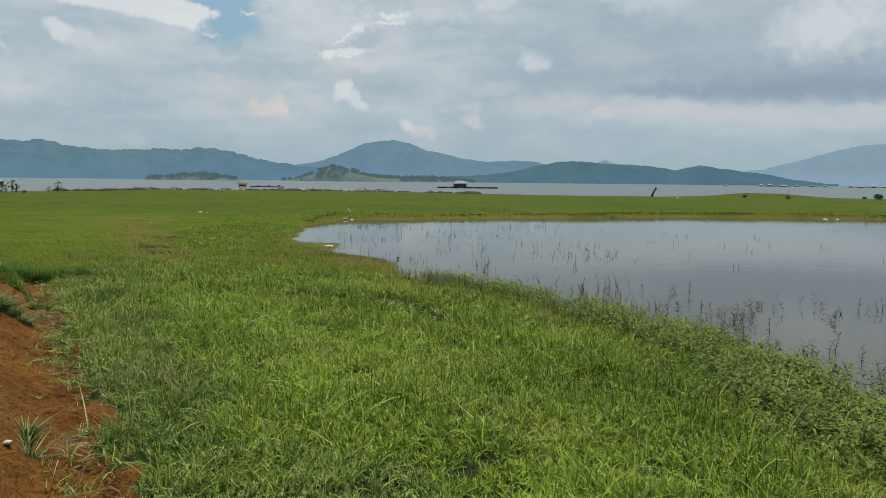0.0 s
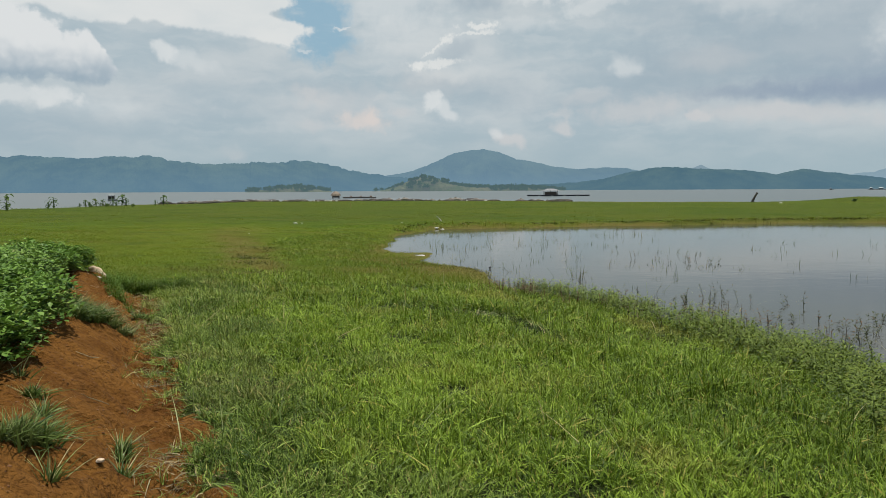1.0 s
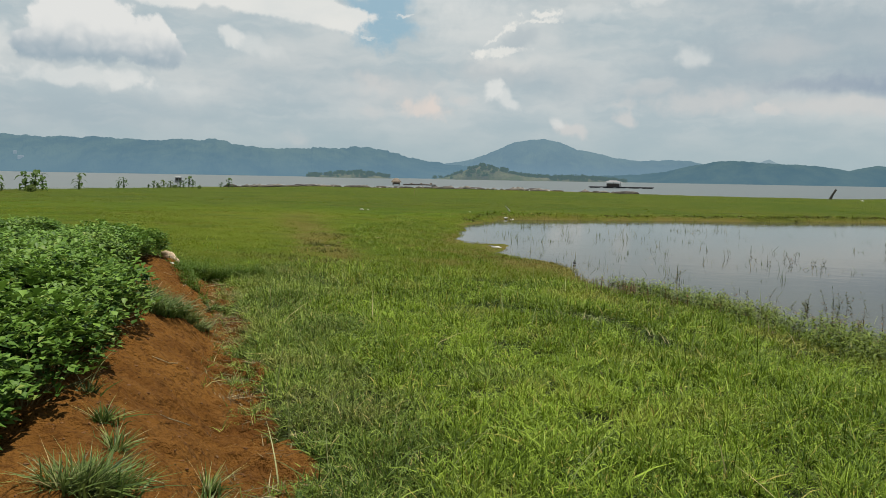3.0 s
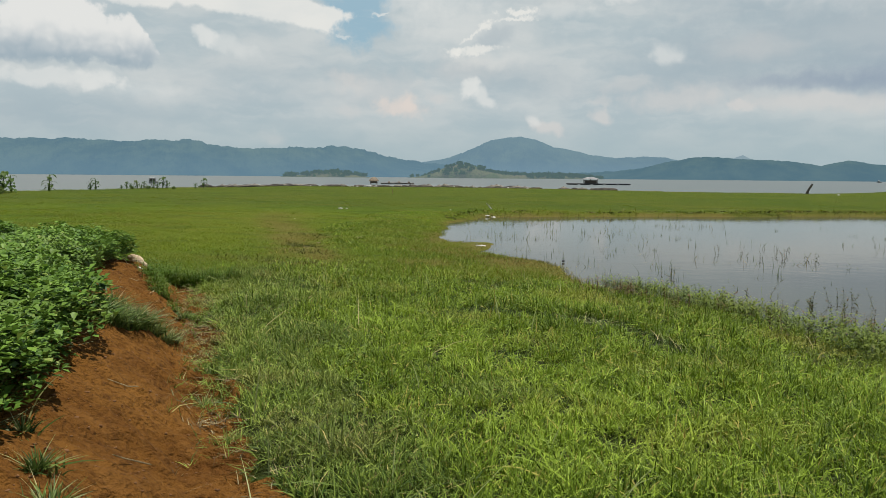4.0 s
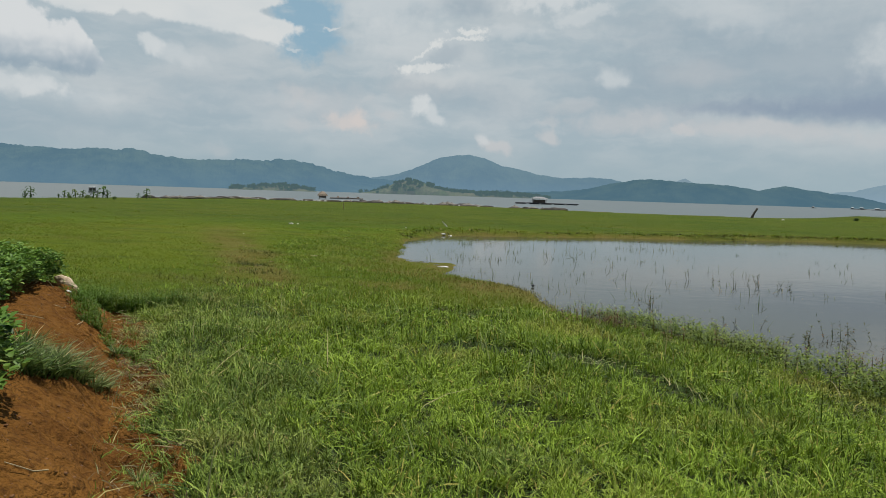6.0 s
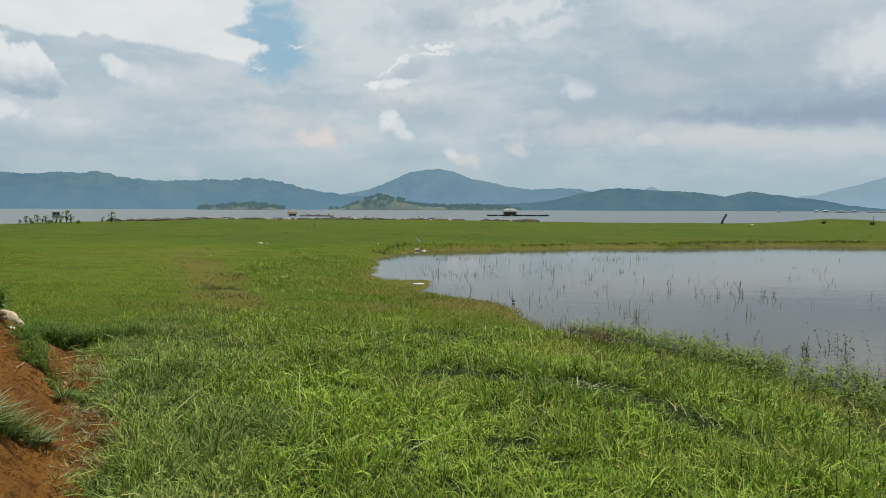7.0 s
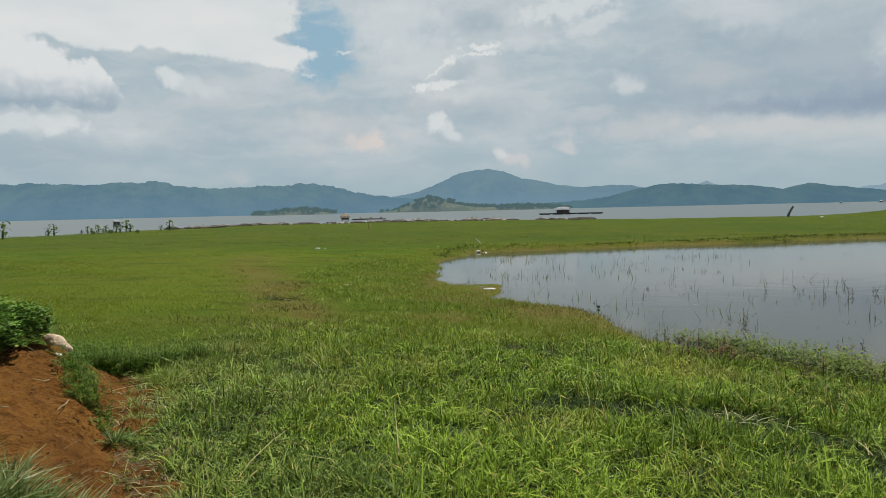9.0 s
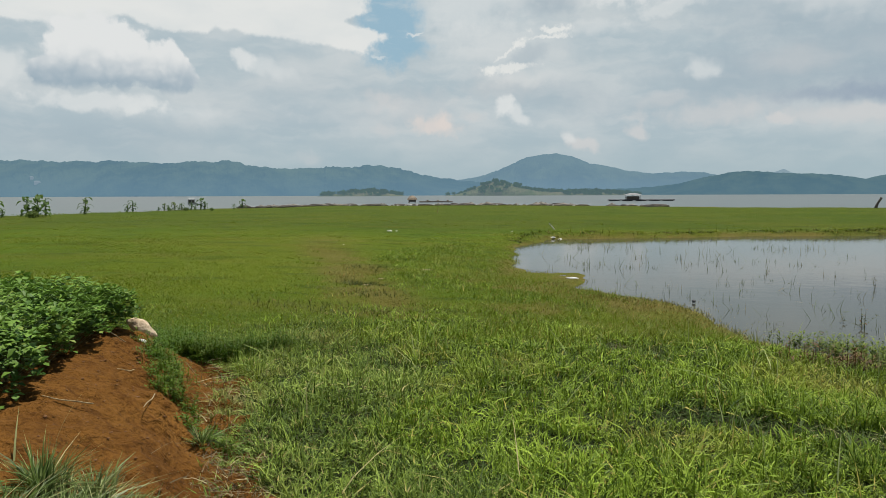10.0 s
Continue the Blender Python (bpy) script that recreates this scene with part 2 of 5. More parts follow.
def ground_stuff():
    m, t = material("ground")
    p = place(t)
    att = {k: node(t, "ShaderNodeAttribute", attribute_name=k).outputs["Fac"] for k in ("dirt", "mud", "long")}
    n_big, n_mid, n_fine = fuzz(t, p, 0.12, 5, 0.6), fuzz(t, p, 1.3, 5, 0.6), fuzz(t, p, 22, 5, 0.65)
    streak = fuzz(t, node(t, "ShaderNodeMapping", {"Vector": p, "Scale": (0.10, 0.45, 0.5)}).outputs[0], 1.0, 5, 0.6)
    ridge_shadow = fuzz(t, node(t, "ShaderNodeMapping", {"Vector": p, "Scale": (0.45, 1.6, 1.0)}).outputs[0], 1.0, 4, 0.6)
    turf = blend(t, ramp(t, n_big, 0.35, 0.65), (0.052, 0.088, 0.004, 1), (0.082, 0.107, 0.006, 1))
    turf = blend(t, calc(t, "MULTIPLY", ramp(t, streak, 0.5, 0.72), 0.55), turf, (0.10, 0.09, 0.016, 1))
    turf = blend(t, calc(t, "MULTIPLY", ramp(t, n_mid, 0.58, 0.75), 0.5), turf, (0.028, 0.056, 0.004, 1))
    turf = blend(t, calc(t, "MULTIPLY", ramp(t, n_fine, 0.5, 0.8), 0.4), turf, (0.055, 0.05, 0.012, 1))
    # dark streaks painted on the turf as shadows of its small ridges
    turf = blend(t, calc(t, "MULTIPLY", ramp(t, ridge_shadow, 0.52, 0.64), 0.6), turf, (0.022, 0.042, 0.004, 1))
    # ground beneath tall grass painted near black for the shade between blades
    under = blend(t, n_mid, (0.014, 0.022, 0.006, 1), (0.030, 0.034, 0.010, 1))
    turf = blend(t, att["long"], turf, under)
    soil = blend(t, ramp(t, n_mid, 0.3, 0.7), (0.102, 0.043, 0.009, 1), (0.168, 0.076, 0.016, 1))
    soil = blend(t, calc(t, "MULTIPLY", ramp(t, n_fine, 0.48, 0.66), 0.6), soil, (0.052, 0.021, 0.005, 1))
    pit = fuzz(t, p, 7.0, 4, 0.65)
    # moist pits darker, raised spots paler, partly in place of relief shading
    soil = blend(t, calc(t, "MULTIPLY", ramp(t, pit, 0.55, 0.68), 0.55), soil, (0.06, 0.023, 0.005, 1))
    soil = blend(t, calc(t, "MULTIPLY", ramp(t, pit, 0.45, 0.32), 0.4), soil, (0.175, 0.082, 0.022, 1))
    soil = blend(t, calc(t, "MULTIPLY", ramp(t, fuzz(t, p, 70, 3), 0.62, 0.75), 0.5), soil, (0.17, 0.09, 0.04, 1))
    mud = blend(t, n_mid, (0.082, 0.070, 0.014, 1), (0.118, 0.102, 0.026, 1))
    edge = calc(t, "ADD", att["dirt"], calc(t, "MULTIPLY", calc(t, "SUBTRACT", n_fine, 0.5), 0.5))
    col = blend(t, att["mud"], turf, mud)
    col = blend(t, ramp(t, edge, 0.35, 0.65), col, soil)
    hgt = calc(t, "ADD", n_fine, calc(t, "MULTIPLY", n_mid, 1.5))
    bump = node(t, "ShaderNodeBump", {"Height": calc(t, "ADD", hgt, calc(t, "MULTIPLY", pit, -1.5)), "Strength": 1.0, "Distance": 0.06})
    finish(t, node(t, "ShaderNodeBsdfPrincipled", {"Base Color": col, "Roughness": 0.95, "Specular IOR Level": 0.06, "Normal": bump.outputs[0]}).outputs[0])
    return m


def water_stuff(name, body, scale, strength, rough, ior=1.33):
    m, t = material(name)
    p = place(t)
    q = node(t, "ShaderNodeMapping", {"Vector": p, "Scale": (0.6, 1.0, 1.0)}).outputs[0]
    waves = calc(t, "ADD", fuzz(t, q, scale, 3), calc(t, "MULTIPLY", fuzz(t, q, scale * 0.13, 3), 3.0))
    silt = blend(t, fuzz(t, p, 0.15, 4), (*body, 1), (body[0] * 1.25, body[1] * 1.2, body[2] * 1.15, 1))
    bump = node(t, "ShaderNodeBump", {"Height": waves, "Strength": strength, "Distance": 0.02})
    finish(t, node(t, "ShaderNodeBsdfPrincipled", {"Base Color": silt, "Roughness": rough, "IOR": ior, "Normal": bump.outputs[0]}).outputs[0])
    return m


def far_stuff(name, forest, pale, haze_glow, amount, scale, heading=0.0):
    """A far wooded slope of the backdrop, its haze painted in as bluish glow."""
    m, t = material(name)
    p = node(t, "ShaderNodeMapping", {"Vector": place(t), "Rotation": (0, 0, radians(heading))}).outputs[0]
    p = node(t, "ShaderNodeMapping", {"Vector": p, "Scale": (1.0, 0.16, 1.3)}).outputs[0]
    n = fuzz(t, p, scale, 9, 0.72)
    fold = fuzz(t, p, scale * 0.22, 4, 0.6)
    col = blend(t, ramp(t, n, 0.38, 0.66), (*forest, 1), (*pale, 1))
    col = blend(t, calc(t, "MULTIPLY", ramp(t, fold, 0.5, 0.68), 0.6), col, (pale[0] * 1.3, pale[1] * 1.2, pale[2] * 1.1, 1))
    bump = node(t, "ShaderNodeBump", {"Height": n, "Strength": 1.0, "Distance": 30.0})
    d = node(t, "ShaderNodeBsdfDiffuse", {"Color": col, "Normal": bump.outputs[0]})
    e = node(t, "ShaderNodeEmission", {"Color": (*haze_glow, 1), "Strength": 1.0})
    # the painted haze grows denser towards the foot of the slope
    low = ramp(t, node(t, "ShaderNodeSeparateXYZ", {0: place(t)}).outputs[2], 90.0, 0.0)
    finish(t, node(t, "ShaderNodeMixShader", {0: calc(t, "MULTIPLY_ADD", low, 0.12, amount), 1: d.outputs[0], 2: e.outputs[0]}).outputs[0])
    return m


M_GROUND = ground_stuff()
M_POND = water_stuff("pond_water", (0.036, 0.037, 0.028), 5.0, 0.07, 0.07, 1.18)
M_LAKE = water_stuff("lake_water", (0.052, 0.064, 0.062), 0.8, 0.9, 0.3, 1.27)
M_GRASS = leaf_stuff("grass_blade", (0.030, 0.062, 0.005), (0.268, 0.374, 0.040), (0.33, 0.28, 0.07), 0.05, 0.14, 0.5, 0.55, 0.12)
M_GREY_GRASS = leaf_stuff("grey_grass", (0.026, 0.058, 0.008), (0.245, 0.325, 0.054), (0.32, 0.27, 0.10), 0.05, 0.13, 0.5, 1.0, 0.12)
M_TURF = leaf_stuff("turf_blade", (0.072, 0.112, 0.005), (0.150, 0.185, 0.013), (0.175, 0.14, 0.032), 0.06, 0.35, 0.5, 0.35)
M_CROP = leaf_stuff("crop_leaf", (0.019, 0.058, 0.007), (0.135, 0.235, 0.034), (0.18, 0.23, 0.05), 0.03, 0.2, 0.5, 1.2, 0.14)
M_WEED = leaf_stuff("weed_leaf", (0.016, 0.036, 0.004), (0.150, 0.200, 0.024), (0.12, 0.13, 0.025), 0.03, 0.2, 0.6, 0.9)
M_STEM = rough_stuff("weed_stem", (0.09, 0.10, 0.03), (0.16, 0.12, 0.05), 20)
M_REED = leaf_stuff("reed_blade", (0.03, 0.06, 0.02), (0.13, 0.16, 0.05), (0.22, 0.17, 0.08), 0.12, 0.2, 0.5, 0.6)
M_WATERWEED = leaf_stuff("water_weed_leaf", (0.022, 0.030, 0.008), (0.075, 0.085, 0.02), (0.10, 0.05, 0.022), 0.2, 0.25, 0.5, 0.9)
M_STRAW = rough_stuff("straw", (0.20, 0.155, 0.075), (0.30, 0.24, 0.13), 30)
M_ROCK = rough_stuff("pale_rock", (0.34, 0.24, 0.15), (0.55, 0.44, 0.31), 9, 0.85, 0.8, 0.02)
M_SOIL = rough_stuff("soil_clod", (0.09, 0.037, 0.010), (0.155, 0.070, 0.02), 14, 0.95, 0.8, 0.01)
M_WOOD = rough_stuff("grey_wood", (0.05, 0.042, 0.036), (0.12, 0.10, 0.08), 3)
M_BROWN = rough_stuff("brown_wood", (0.17, 0.11, 0.07), (0.30, 0.20, 0.13), 2)
M_PALE = rough_stuff("pale_sheet", (0.24, 0.24, 0.24), (0.36, 0.36, 0.355), 2, 0.6)
M_WORN = rough_stuff("worn_sheet", (0.22, 0.22, 0.22), (0.33, 0.33, 0.325), 2, 0.7)
M_WHITE = rough_stuff("white_plastic", (0.34, 0.33, 0.31), (0.52, 0.51, 0.48), 12, 0.6)
M_DARK = rough_stuff("dark_float", (0.02, 0.02, 0.024), (0.05, 0.05, 0.052), 3, 0.7)
M_TREE = leaf_stuff("far_leaf", (0.022, 0.05, 0.016), (0.06, 0.10, 0.026), (0.10, 0.12, 0.04), 0.05, 0.15, 0.6, 0.02)
M_BARK = rough_stuff("bark", (0.06, 0.045, 0.03), (0.13, 0.10, 0.07), 8)


# ---- shaping helpers ----
def hash_noise(x, y, seed):
    i, j = np.floor(x), np.floor(y)
    fx, fy = x - i, y - j
    fx, fy = fx * fx * (3 - 2 * fx), fy * fy * (3 - 2 * fy)

    def at(a, b):
        v = np.sin(a * 127.1 + b * 311.7 + seed * 74.7) * 43758.5453
        return v - np.floor(v)
    return (at(i, j) * (1 - fx) + at(i + 1, j) * fx) * (1 - fy) + (at(i, j + 1) * (1 - fx) + at(i + 1, j + 1) * fx) * fy


def fbm(x, y, scale, seed=0, octaves=4):
    total, amp, norm = 0.0, 1.0, 0.0
    for o in range(octaves):
        total = total + amp * hash_noise(x * scale * 2 ** o + 17.3 * o, y * scale * 2 ** o - 9.1 * o, seed + o)
        norm += amp
        amp *= 0.5
    return total / norm


def step(v, lo, hi):
    k = np.clip((v - lo) / (hi - lo), 0, 1)
    return k * k * (3 - 2 * k)


def tri_mesh(name, verts, tris, mat, tint=None):
    verts, tris = np.asarray(verts, np.float32).reshape(-1, 3), np.asarray(tris, np.int32).reshape(-1, 3)
    me = bpy.data.meshes.new(name)
    me.vertices.add(len(verts))
    me.vertices.foreach_set("co", verts.ravel())
    me.loops.add(tris.size)
    me.loops.foreach_set("vertex_index", tris.ravel())
    me.polygons.add(len(tris))
    me.polygons.foreach_set("loop_start", np.arange(0, tris.size, 3, dtype=np.int32))
    if tint is not None:
        me.attributes.new("tint", "FLOAT", "POINT").data.foreach_set("value", np.asarray(tint, np.float32))
    me.update(calc_edges=True)
    me.validate()
    me.materials.append(mat)
    return me


def part(name, bm, mat, parent, label=""):
    me = bpy.data.meshes.new(name)
    bm.to_mesh(me)
    bm.free()
    me.materials.append(mat)
    ob = new(name, me)
    ob.parent = parent
    return tagged(ob, label)


def mesh_part(name, me, parent, label=""):
    ob = new(name, me)
    ob.parent = parent
    return tagged(ob, label)


def box(bm, size, m, bevel=0.0):
    made = bmesh.ops.create_cube(bm, size=1.0, matrix=m @ Matrix.Diagonal((*size, 1)))
    if bevel:
        bmesh.ops.bevel(bm, geom=list({e for v in made["verts"] for e in v.link_edges}), offset=bevel, segments=1, affect="EDGES")


def tube(bm, points, radii, sides=6):
    """A tapered rod along points."""
    rings = []
    pts = [Vector(p) for p in points]
    for k, p in enumerate(pts):
        d = (pts[min(k + 1, len(pts) - 1)] - pts[max(k - 1, 0)]).normalized()
        side = d.orthogonal().normalized()
        other = d.cross(side)
        rings.append([bm.verts.new(p + radii[k] * (math.cos(a) * side + math.sin(a) * other)) for a in (2 * math.pi * q / sides for q in range(sides))])
    for lo, hi in zip(rings, rings[1:]):
        for q in range(sides):
            bm.faces.new((lo[q], lo[(q + 1) % sides], hi[(q + 1) % sides], hi[q]))
    bm.faces.new(list(reversed(rings[0])))
    bm.faces.new(rings[-1])


# ---- plan of the ground ----
POND_Z, LAKE_Z = -0.33, -0.60
POND = np.array([(6.0, 2.2), (3.9, 5.0), (3.45, 6.6), (3.4, 7.7), (3.1, 8.8), (2.6, 10.3), (1.85, 12.2), (0.3, 14.4), (-0.7, 15.3), (-1.05, 16.5), (-1.2, 17.6), (-1.7, 18.8), (-2.4, 19.4),
                 (-3.1, 20.4), (-2.9, 21.6), (-3.4, 22.3), (-3.4, 23.5), (-4.4, 23.9), (-4.9, 24.7), (-5.1, 26.0), (-5.3, 28.0), (-5.6, 31.0), (-5.5, 34.0), (-5.0, 36.9),
                 (-1.0, 38.1), (2.8, 40.0), (8.0, 41.7), (13.0, 43.9), (23.0, 43.5), (40.0, 46.0), (62.0, 40.0), (66.0, 14.0), (44.0, 3.0), (18.0, 0.5)])
TRACK, AHEAD, SIDE = np.array((-1.75, 4.1)), np.array((-0.482, 0.876)), np.array((-0.876, -0.482))


def along(x, y):
    """Metres along the dirt track and to the left of its grassy edge."""
    return (x - TRACK[0]) * AHEAD[0] + (y - TRACK[1]) * AHEAD[1], (x - TRACK[0]) * SIDE[0] + (y - TRACK[1]) * SIDE[1]


def from_track(s, u):
    p = TRACK + s * AHEAD + u * SIDE
    return float(p[0]), float(p[1])


def off_pond(x, y):
    """Distance to the pond's edge, below nought in the water."""
    x, y = np.asarray(x, float), np.asarray(y, float)
    best, inside = np.full(x.shape, 1e9), np.zeros(x.shape, bool)
    for a, b in zip(POND, np.roll(POND, -1, 0)):
        d = b - a
        k = np.clip(((x - a[0]) * d[0] + (y - a[1]) * d[1]) / (d @ d), 0, 1)
        best = np.minimum(best, np.hypot(x - a[0] - k * d[0], y - a[1] - k * d[1]))
        inside ^= ((a[1] > y) != (b[1] > y)) & (x < d[0] * (y - a[1]) / (d[1] if d[1] else 1e-9) + a[0])
    near = best < 30
    return np.where(inside, -best, best) + np.where(near, (fbm(x, y, 0.7, 3) - 0.5) * 0.7, 0)


def lake_edge(x):
    return 101 + 15 * step(-x, -16, 12) + 5 * (fbm(x, x * 0, 0.06, 5) - 0.5) - 70 * step(-x, 42, 58)


def field_end(u):
    return 9.0 + 0.5 * np.clip(u - 0.8, 0, 6)


def height(x, y):
    x, y = np.asarray(x, float), np.asarray(y, float)
    d = off_pond(x, y)
    s, u = along(x, y)
    far = step(y, 29, 36)
    run = 2.3 - 1.95 * far
    z = np.where(d > 0, POND_Z - 0.03 + (0.36 - 0.08 * far) * (1 - np.exp(-np.maximum(d, 0) / run)), POND_Z - 0.03 - 0.3 * step(-d, 0, 4))
    z = z + np.where(d > 0.5, (fbm(x, y, 0.25, 1) - 0.5) * 0.10 + (fbm(x, y, 1.1, 2) - 0.5) * 0.05, 0)
    wob = (fbm(x, y, 1.3, 11) - 0.5) * 0.28 + (fbm(x, y, 5.0, 12) - 0.5) * 0.07
    bank = step(u + wob * 0.8, 0.12, 0.98) * (1 - step(s + wob * 2, field_end(u) - 0.75, field_end(u) + 0.3)) * (1 - step(u, 7, 9)) * step(s, -14, -10)
    z = z + 0.43 * bank
    path = step(u, -0.12, 0.05) * (1 - step(u, 0.25, 0.5)) * step(s, -14, -10) * (1 - step(s, 8.3, 9.2))
    z = z - path * (0.07 + 0.05 * (fbm(x, y, 2.2, 7) - 0.5) + 0.07 * (fbm(x, y, 7.0, 13, 2) - 0.5))
    bare = dirt_share(x, y)
    flat = step(np.exp(-((y - 22.3) / 1.7) ** 2 - ((x + 4.3) / 1.3) ** 2), 0.2, 0.6)
    z = z * (1 - flat) + flat * (POND_Z + 0.012 + 0.10 * (fbm(x, y, 1.1, 58, 3) - 0.5))
    z = z - 0.09 * rut(x, y) * step(fbm(x, y, 1.1, 57, 3), 0.45, 0.6)
    # crumbled plates of trodden soil along the path
    plates = step(fbm(x, y, 3.2, 23, 3), 0.47, 0.53) * step(u, -0.2, 0.0) * (1 - step(u, 0.45, 0.7))
    z = z + bare * 0.035 * plates
    z = z + bare * ((fbm(x, y, 6, 21) - 0.5) * 0.10 + (fbm(x, y, 13, 22, 2) - 0.5) * 0.06)
    z = z + 0.62 * np.exp(-((x - 37) / 5.5) ** 2 - ((y - 95) / 4) ** 2)
    e = lake_edge(x)
    return z * (1 - step(y, e - 3, e + 1)) + (-2.2 + 1.5 * np.exp(-np.maximum(y - e, 0) / 9)) * step(y, e - 3, e + 1)


def dirt_share(x, y):
    s, u = along(x, y)
    rag = (fbm(x, y, 1.7, 31) - 0.5) * 0.5 + (fbm(x, y, 7, 32) - 0.5) * 0.25
    return step(u + rag + 0.04 * (1 - step(s, 2.4, 4.2)), -0.15, 0.05) * (1 - step(u, 6.8, 7.4)) * (1 - step(s + rag, field_end(u) - 0.5, field_end(u) + 0.35)) * step(s, -14, -10)


def long_share(x, y):
    """1 in the tall grass, 0 on the cropped plain."""
    lim = np.clip(13.4 + 0.5 * (x + 5.5), 12.6, 19.5)
    return (1 - step(y + (fbm(x, y, 0.45, 41) - 0.5) * 7.0, lim - 2.6, lim + 3.4)) * (1 - dirt_share(x, y))


def rut(x, y):
    """A worn line that runs on over the plain from the end of the dirt track."""
    mid = -6.35 - 0.42 * (y - 16.5) + 0.9 * (fbm(y, y * 0, 0.25, 55) - 0.5)
    line = np.exp(-((x - mid) / (0.55 + 0.03 * (y - 14))) ** 2) * step(y, 13.5, 15.5) * (1 - step(y, 22, 38))
    return np.clip(line * (0.45 + 1.1 * step(fbm(x, y, 0.9, 56, 3), 0.35, 0.65)), 0, 1)


def margin(x, y):
    """Extra width of the bare olive-brown margin on the pond's near shore."""
    return 1.9 * np.exp(-((y - 17.3) / 3.6) ** 2) * (0.5 + 1.4 * step(fbm(x, y, 0.7, 53), 0.35, 0.65)) + 1.6 * np.exp(-((y - 22.4) / 1.8) ** 2 - ((x + 4.2) / 1.4) ** 2)


def build_ground():
    def axis(lo, hi, fine, reach):
        out, w = [], fine
        v = hi
        while v < reach:
            w *= 1.13
            v += w
            out.append(v)
        left, w, v = [], fine, lo
        while v > -reach:
            w *= 1.13
            v -= w
            left.append(v)
        return np.array(left[::-1] + list(np.arange(lo, hi, fine)) + out)
    xs, ys = axis(-7.6, -0.6, 0.04, 4800), axis(3.0, 13.4, 0.04, 4800)
    ys = np.unique(np.concatenate([ys[(ys < 13.4) | (ys > 130)], np.geomspace(13.4, 130, 190)]))
    X, Y = np.meshgrid(xs, ys)
    Z = height(X, Y)
    nx, ny = len(xs), len(ys)
    i = (np.arange(ny - 1)[:, None] * nx + np.arange(nx - 1)[None, :]).ravel()
    tris = np.concatenate([np.stack([i, i + 1, i + nx + 1], 1), np.stack([i, i + nx + 1, i + nx], 1)])
    me = tri_mesh("ground", np.stack([X, Y, Z], -1), tris, M_GROUND)
    x, y = X.ravel(), Y.ravel()
    d = off_pond(x, y)
    # far plain also takes a third of the shaded under-grass colour
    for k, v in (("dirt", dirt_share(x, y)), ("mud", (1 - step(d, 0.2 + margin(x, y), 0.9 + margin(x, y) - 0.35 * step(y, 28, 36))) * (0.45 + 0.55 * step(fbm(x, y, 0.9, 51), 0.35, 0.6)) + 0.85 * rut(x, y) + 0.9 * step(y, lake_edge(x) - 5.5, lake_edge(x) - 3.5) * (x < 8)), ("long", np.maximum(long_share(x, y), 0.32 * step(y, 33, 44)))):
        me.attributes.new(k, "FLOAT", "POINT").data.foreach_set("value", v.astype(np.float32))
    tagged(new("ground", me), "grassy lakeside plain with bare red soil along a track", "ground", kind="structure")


def flat_sheet(name, xs, ys, z, mat, label):
    X, Y = np.meshgrid(np.array(xs, float), np.array(ys, float))
    nx = len(xs)
    i = (np.arange(len(ys) - 1)[:, None] * nx + np.arange(nx - 1)[None, :]).ravel()
    me = tri_mesh(name, np.stack([X, Y, X * 0 + z], -1), np.concatenate([np.stack([i, i + 1, i + nx + 1], 1), np.stack([i, i + nx + 1, i + nx], 1)]), mat)
    tagged(new(name, me), label, "water", kind="structure")


build_ground()
flat_sheet("water", (-8, 2, 15, 30, 70), (-2, 5, 12, 20, 30, 48), POND_Z, M_POND, "still grey muddy pond reflecting a cloudy sky")
flat_sheet("lake_water", (-4700, -400, 0, 400, 4700), (66, 120, 200, 400, 1200, 4700), LAKE_Z, M_LAKE, "wide grey lake below hazy mountains")


# ---- the far shore ----
def ridge(name, label, dist, deep, line, mat, seed, rough=0.13, base=LAKE_Z):
    """A wooded range along a skyline of (azimuth, elevation) turning points, with spurs down to the water."""
    az = np.linspace(line[0][0], line[-1][0], int(abs(line[-1][0] - line[0][0]) * (22 if abs(line[0][0] + line[-1][0]) < 120 else 6)) + 20)
    el = np.interp(az, [p[0] for p in line], [p[1] for p in line])
    depth = np.linspace(-1, 0.35, 20)
    A, Dp = np.meshgrid(az, depth)
    crest = np.interp(az, az, el)[None, :] + (fbm(az * 1.0, az * 0, 1.6, seed)[None, :] - 0.5) * rough * 2.0 + (fbm(az, az * 0, 6.0, seed + 3, 3)[None, :] - 0.5) * rough * 0.8
    spur = np.clip(1 - np.abs(Dp) ** (0.75 + 0.5 * fbm(A, Dp, 0.5, seed + 5)), 0, 1)
    r = dist * (1 + deep * Dp)
    top = dist * np.tan(np.radians(np.maximum(crest, 0.02))) + 1.5
    bumps = (fbm(A, Dp * 3, 1.1, seed + 7) - 0.5) * 0.5 * np.clip(1 - spur, 0, 1) * spur * 2
    Z = base - 1.0 + (top + 1.0 - base) * np.clip(spur + bumps, 0, 1)
    Z = np.where(Dp > 0, base + (Z - base) * (1 - Dp * 0.5), Z)
    X, Y = np.sin(np.radians(A)) * r, np.cos(np.radians(A)) * r
    nx = len(az)
    i = (np.arange(len(depth) - 1)[:, None] * nx + np.arange(nx - 1)[None, :]).ravel()
    me = tri_mesh(name, np.stack([X, Y, Z], -1), np.concatenate([np.stack([i, i + 1, i + nx + 1], 1), np.stack([i, i + nx + 1, i + nx], 1)]), mat)
    return tagged(new(name, me), label, "mountain", kind="structure")


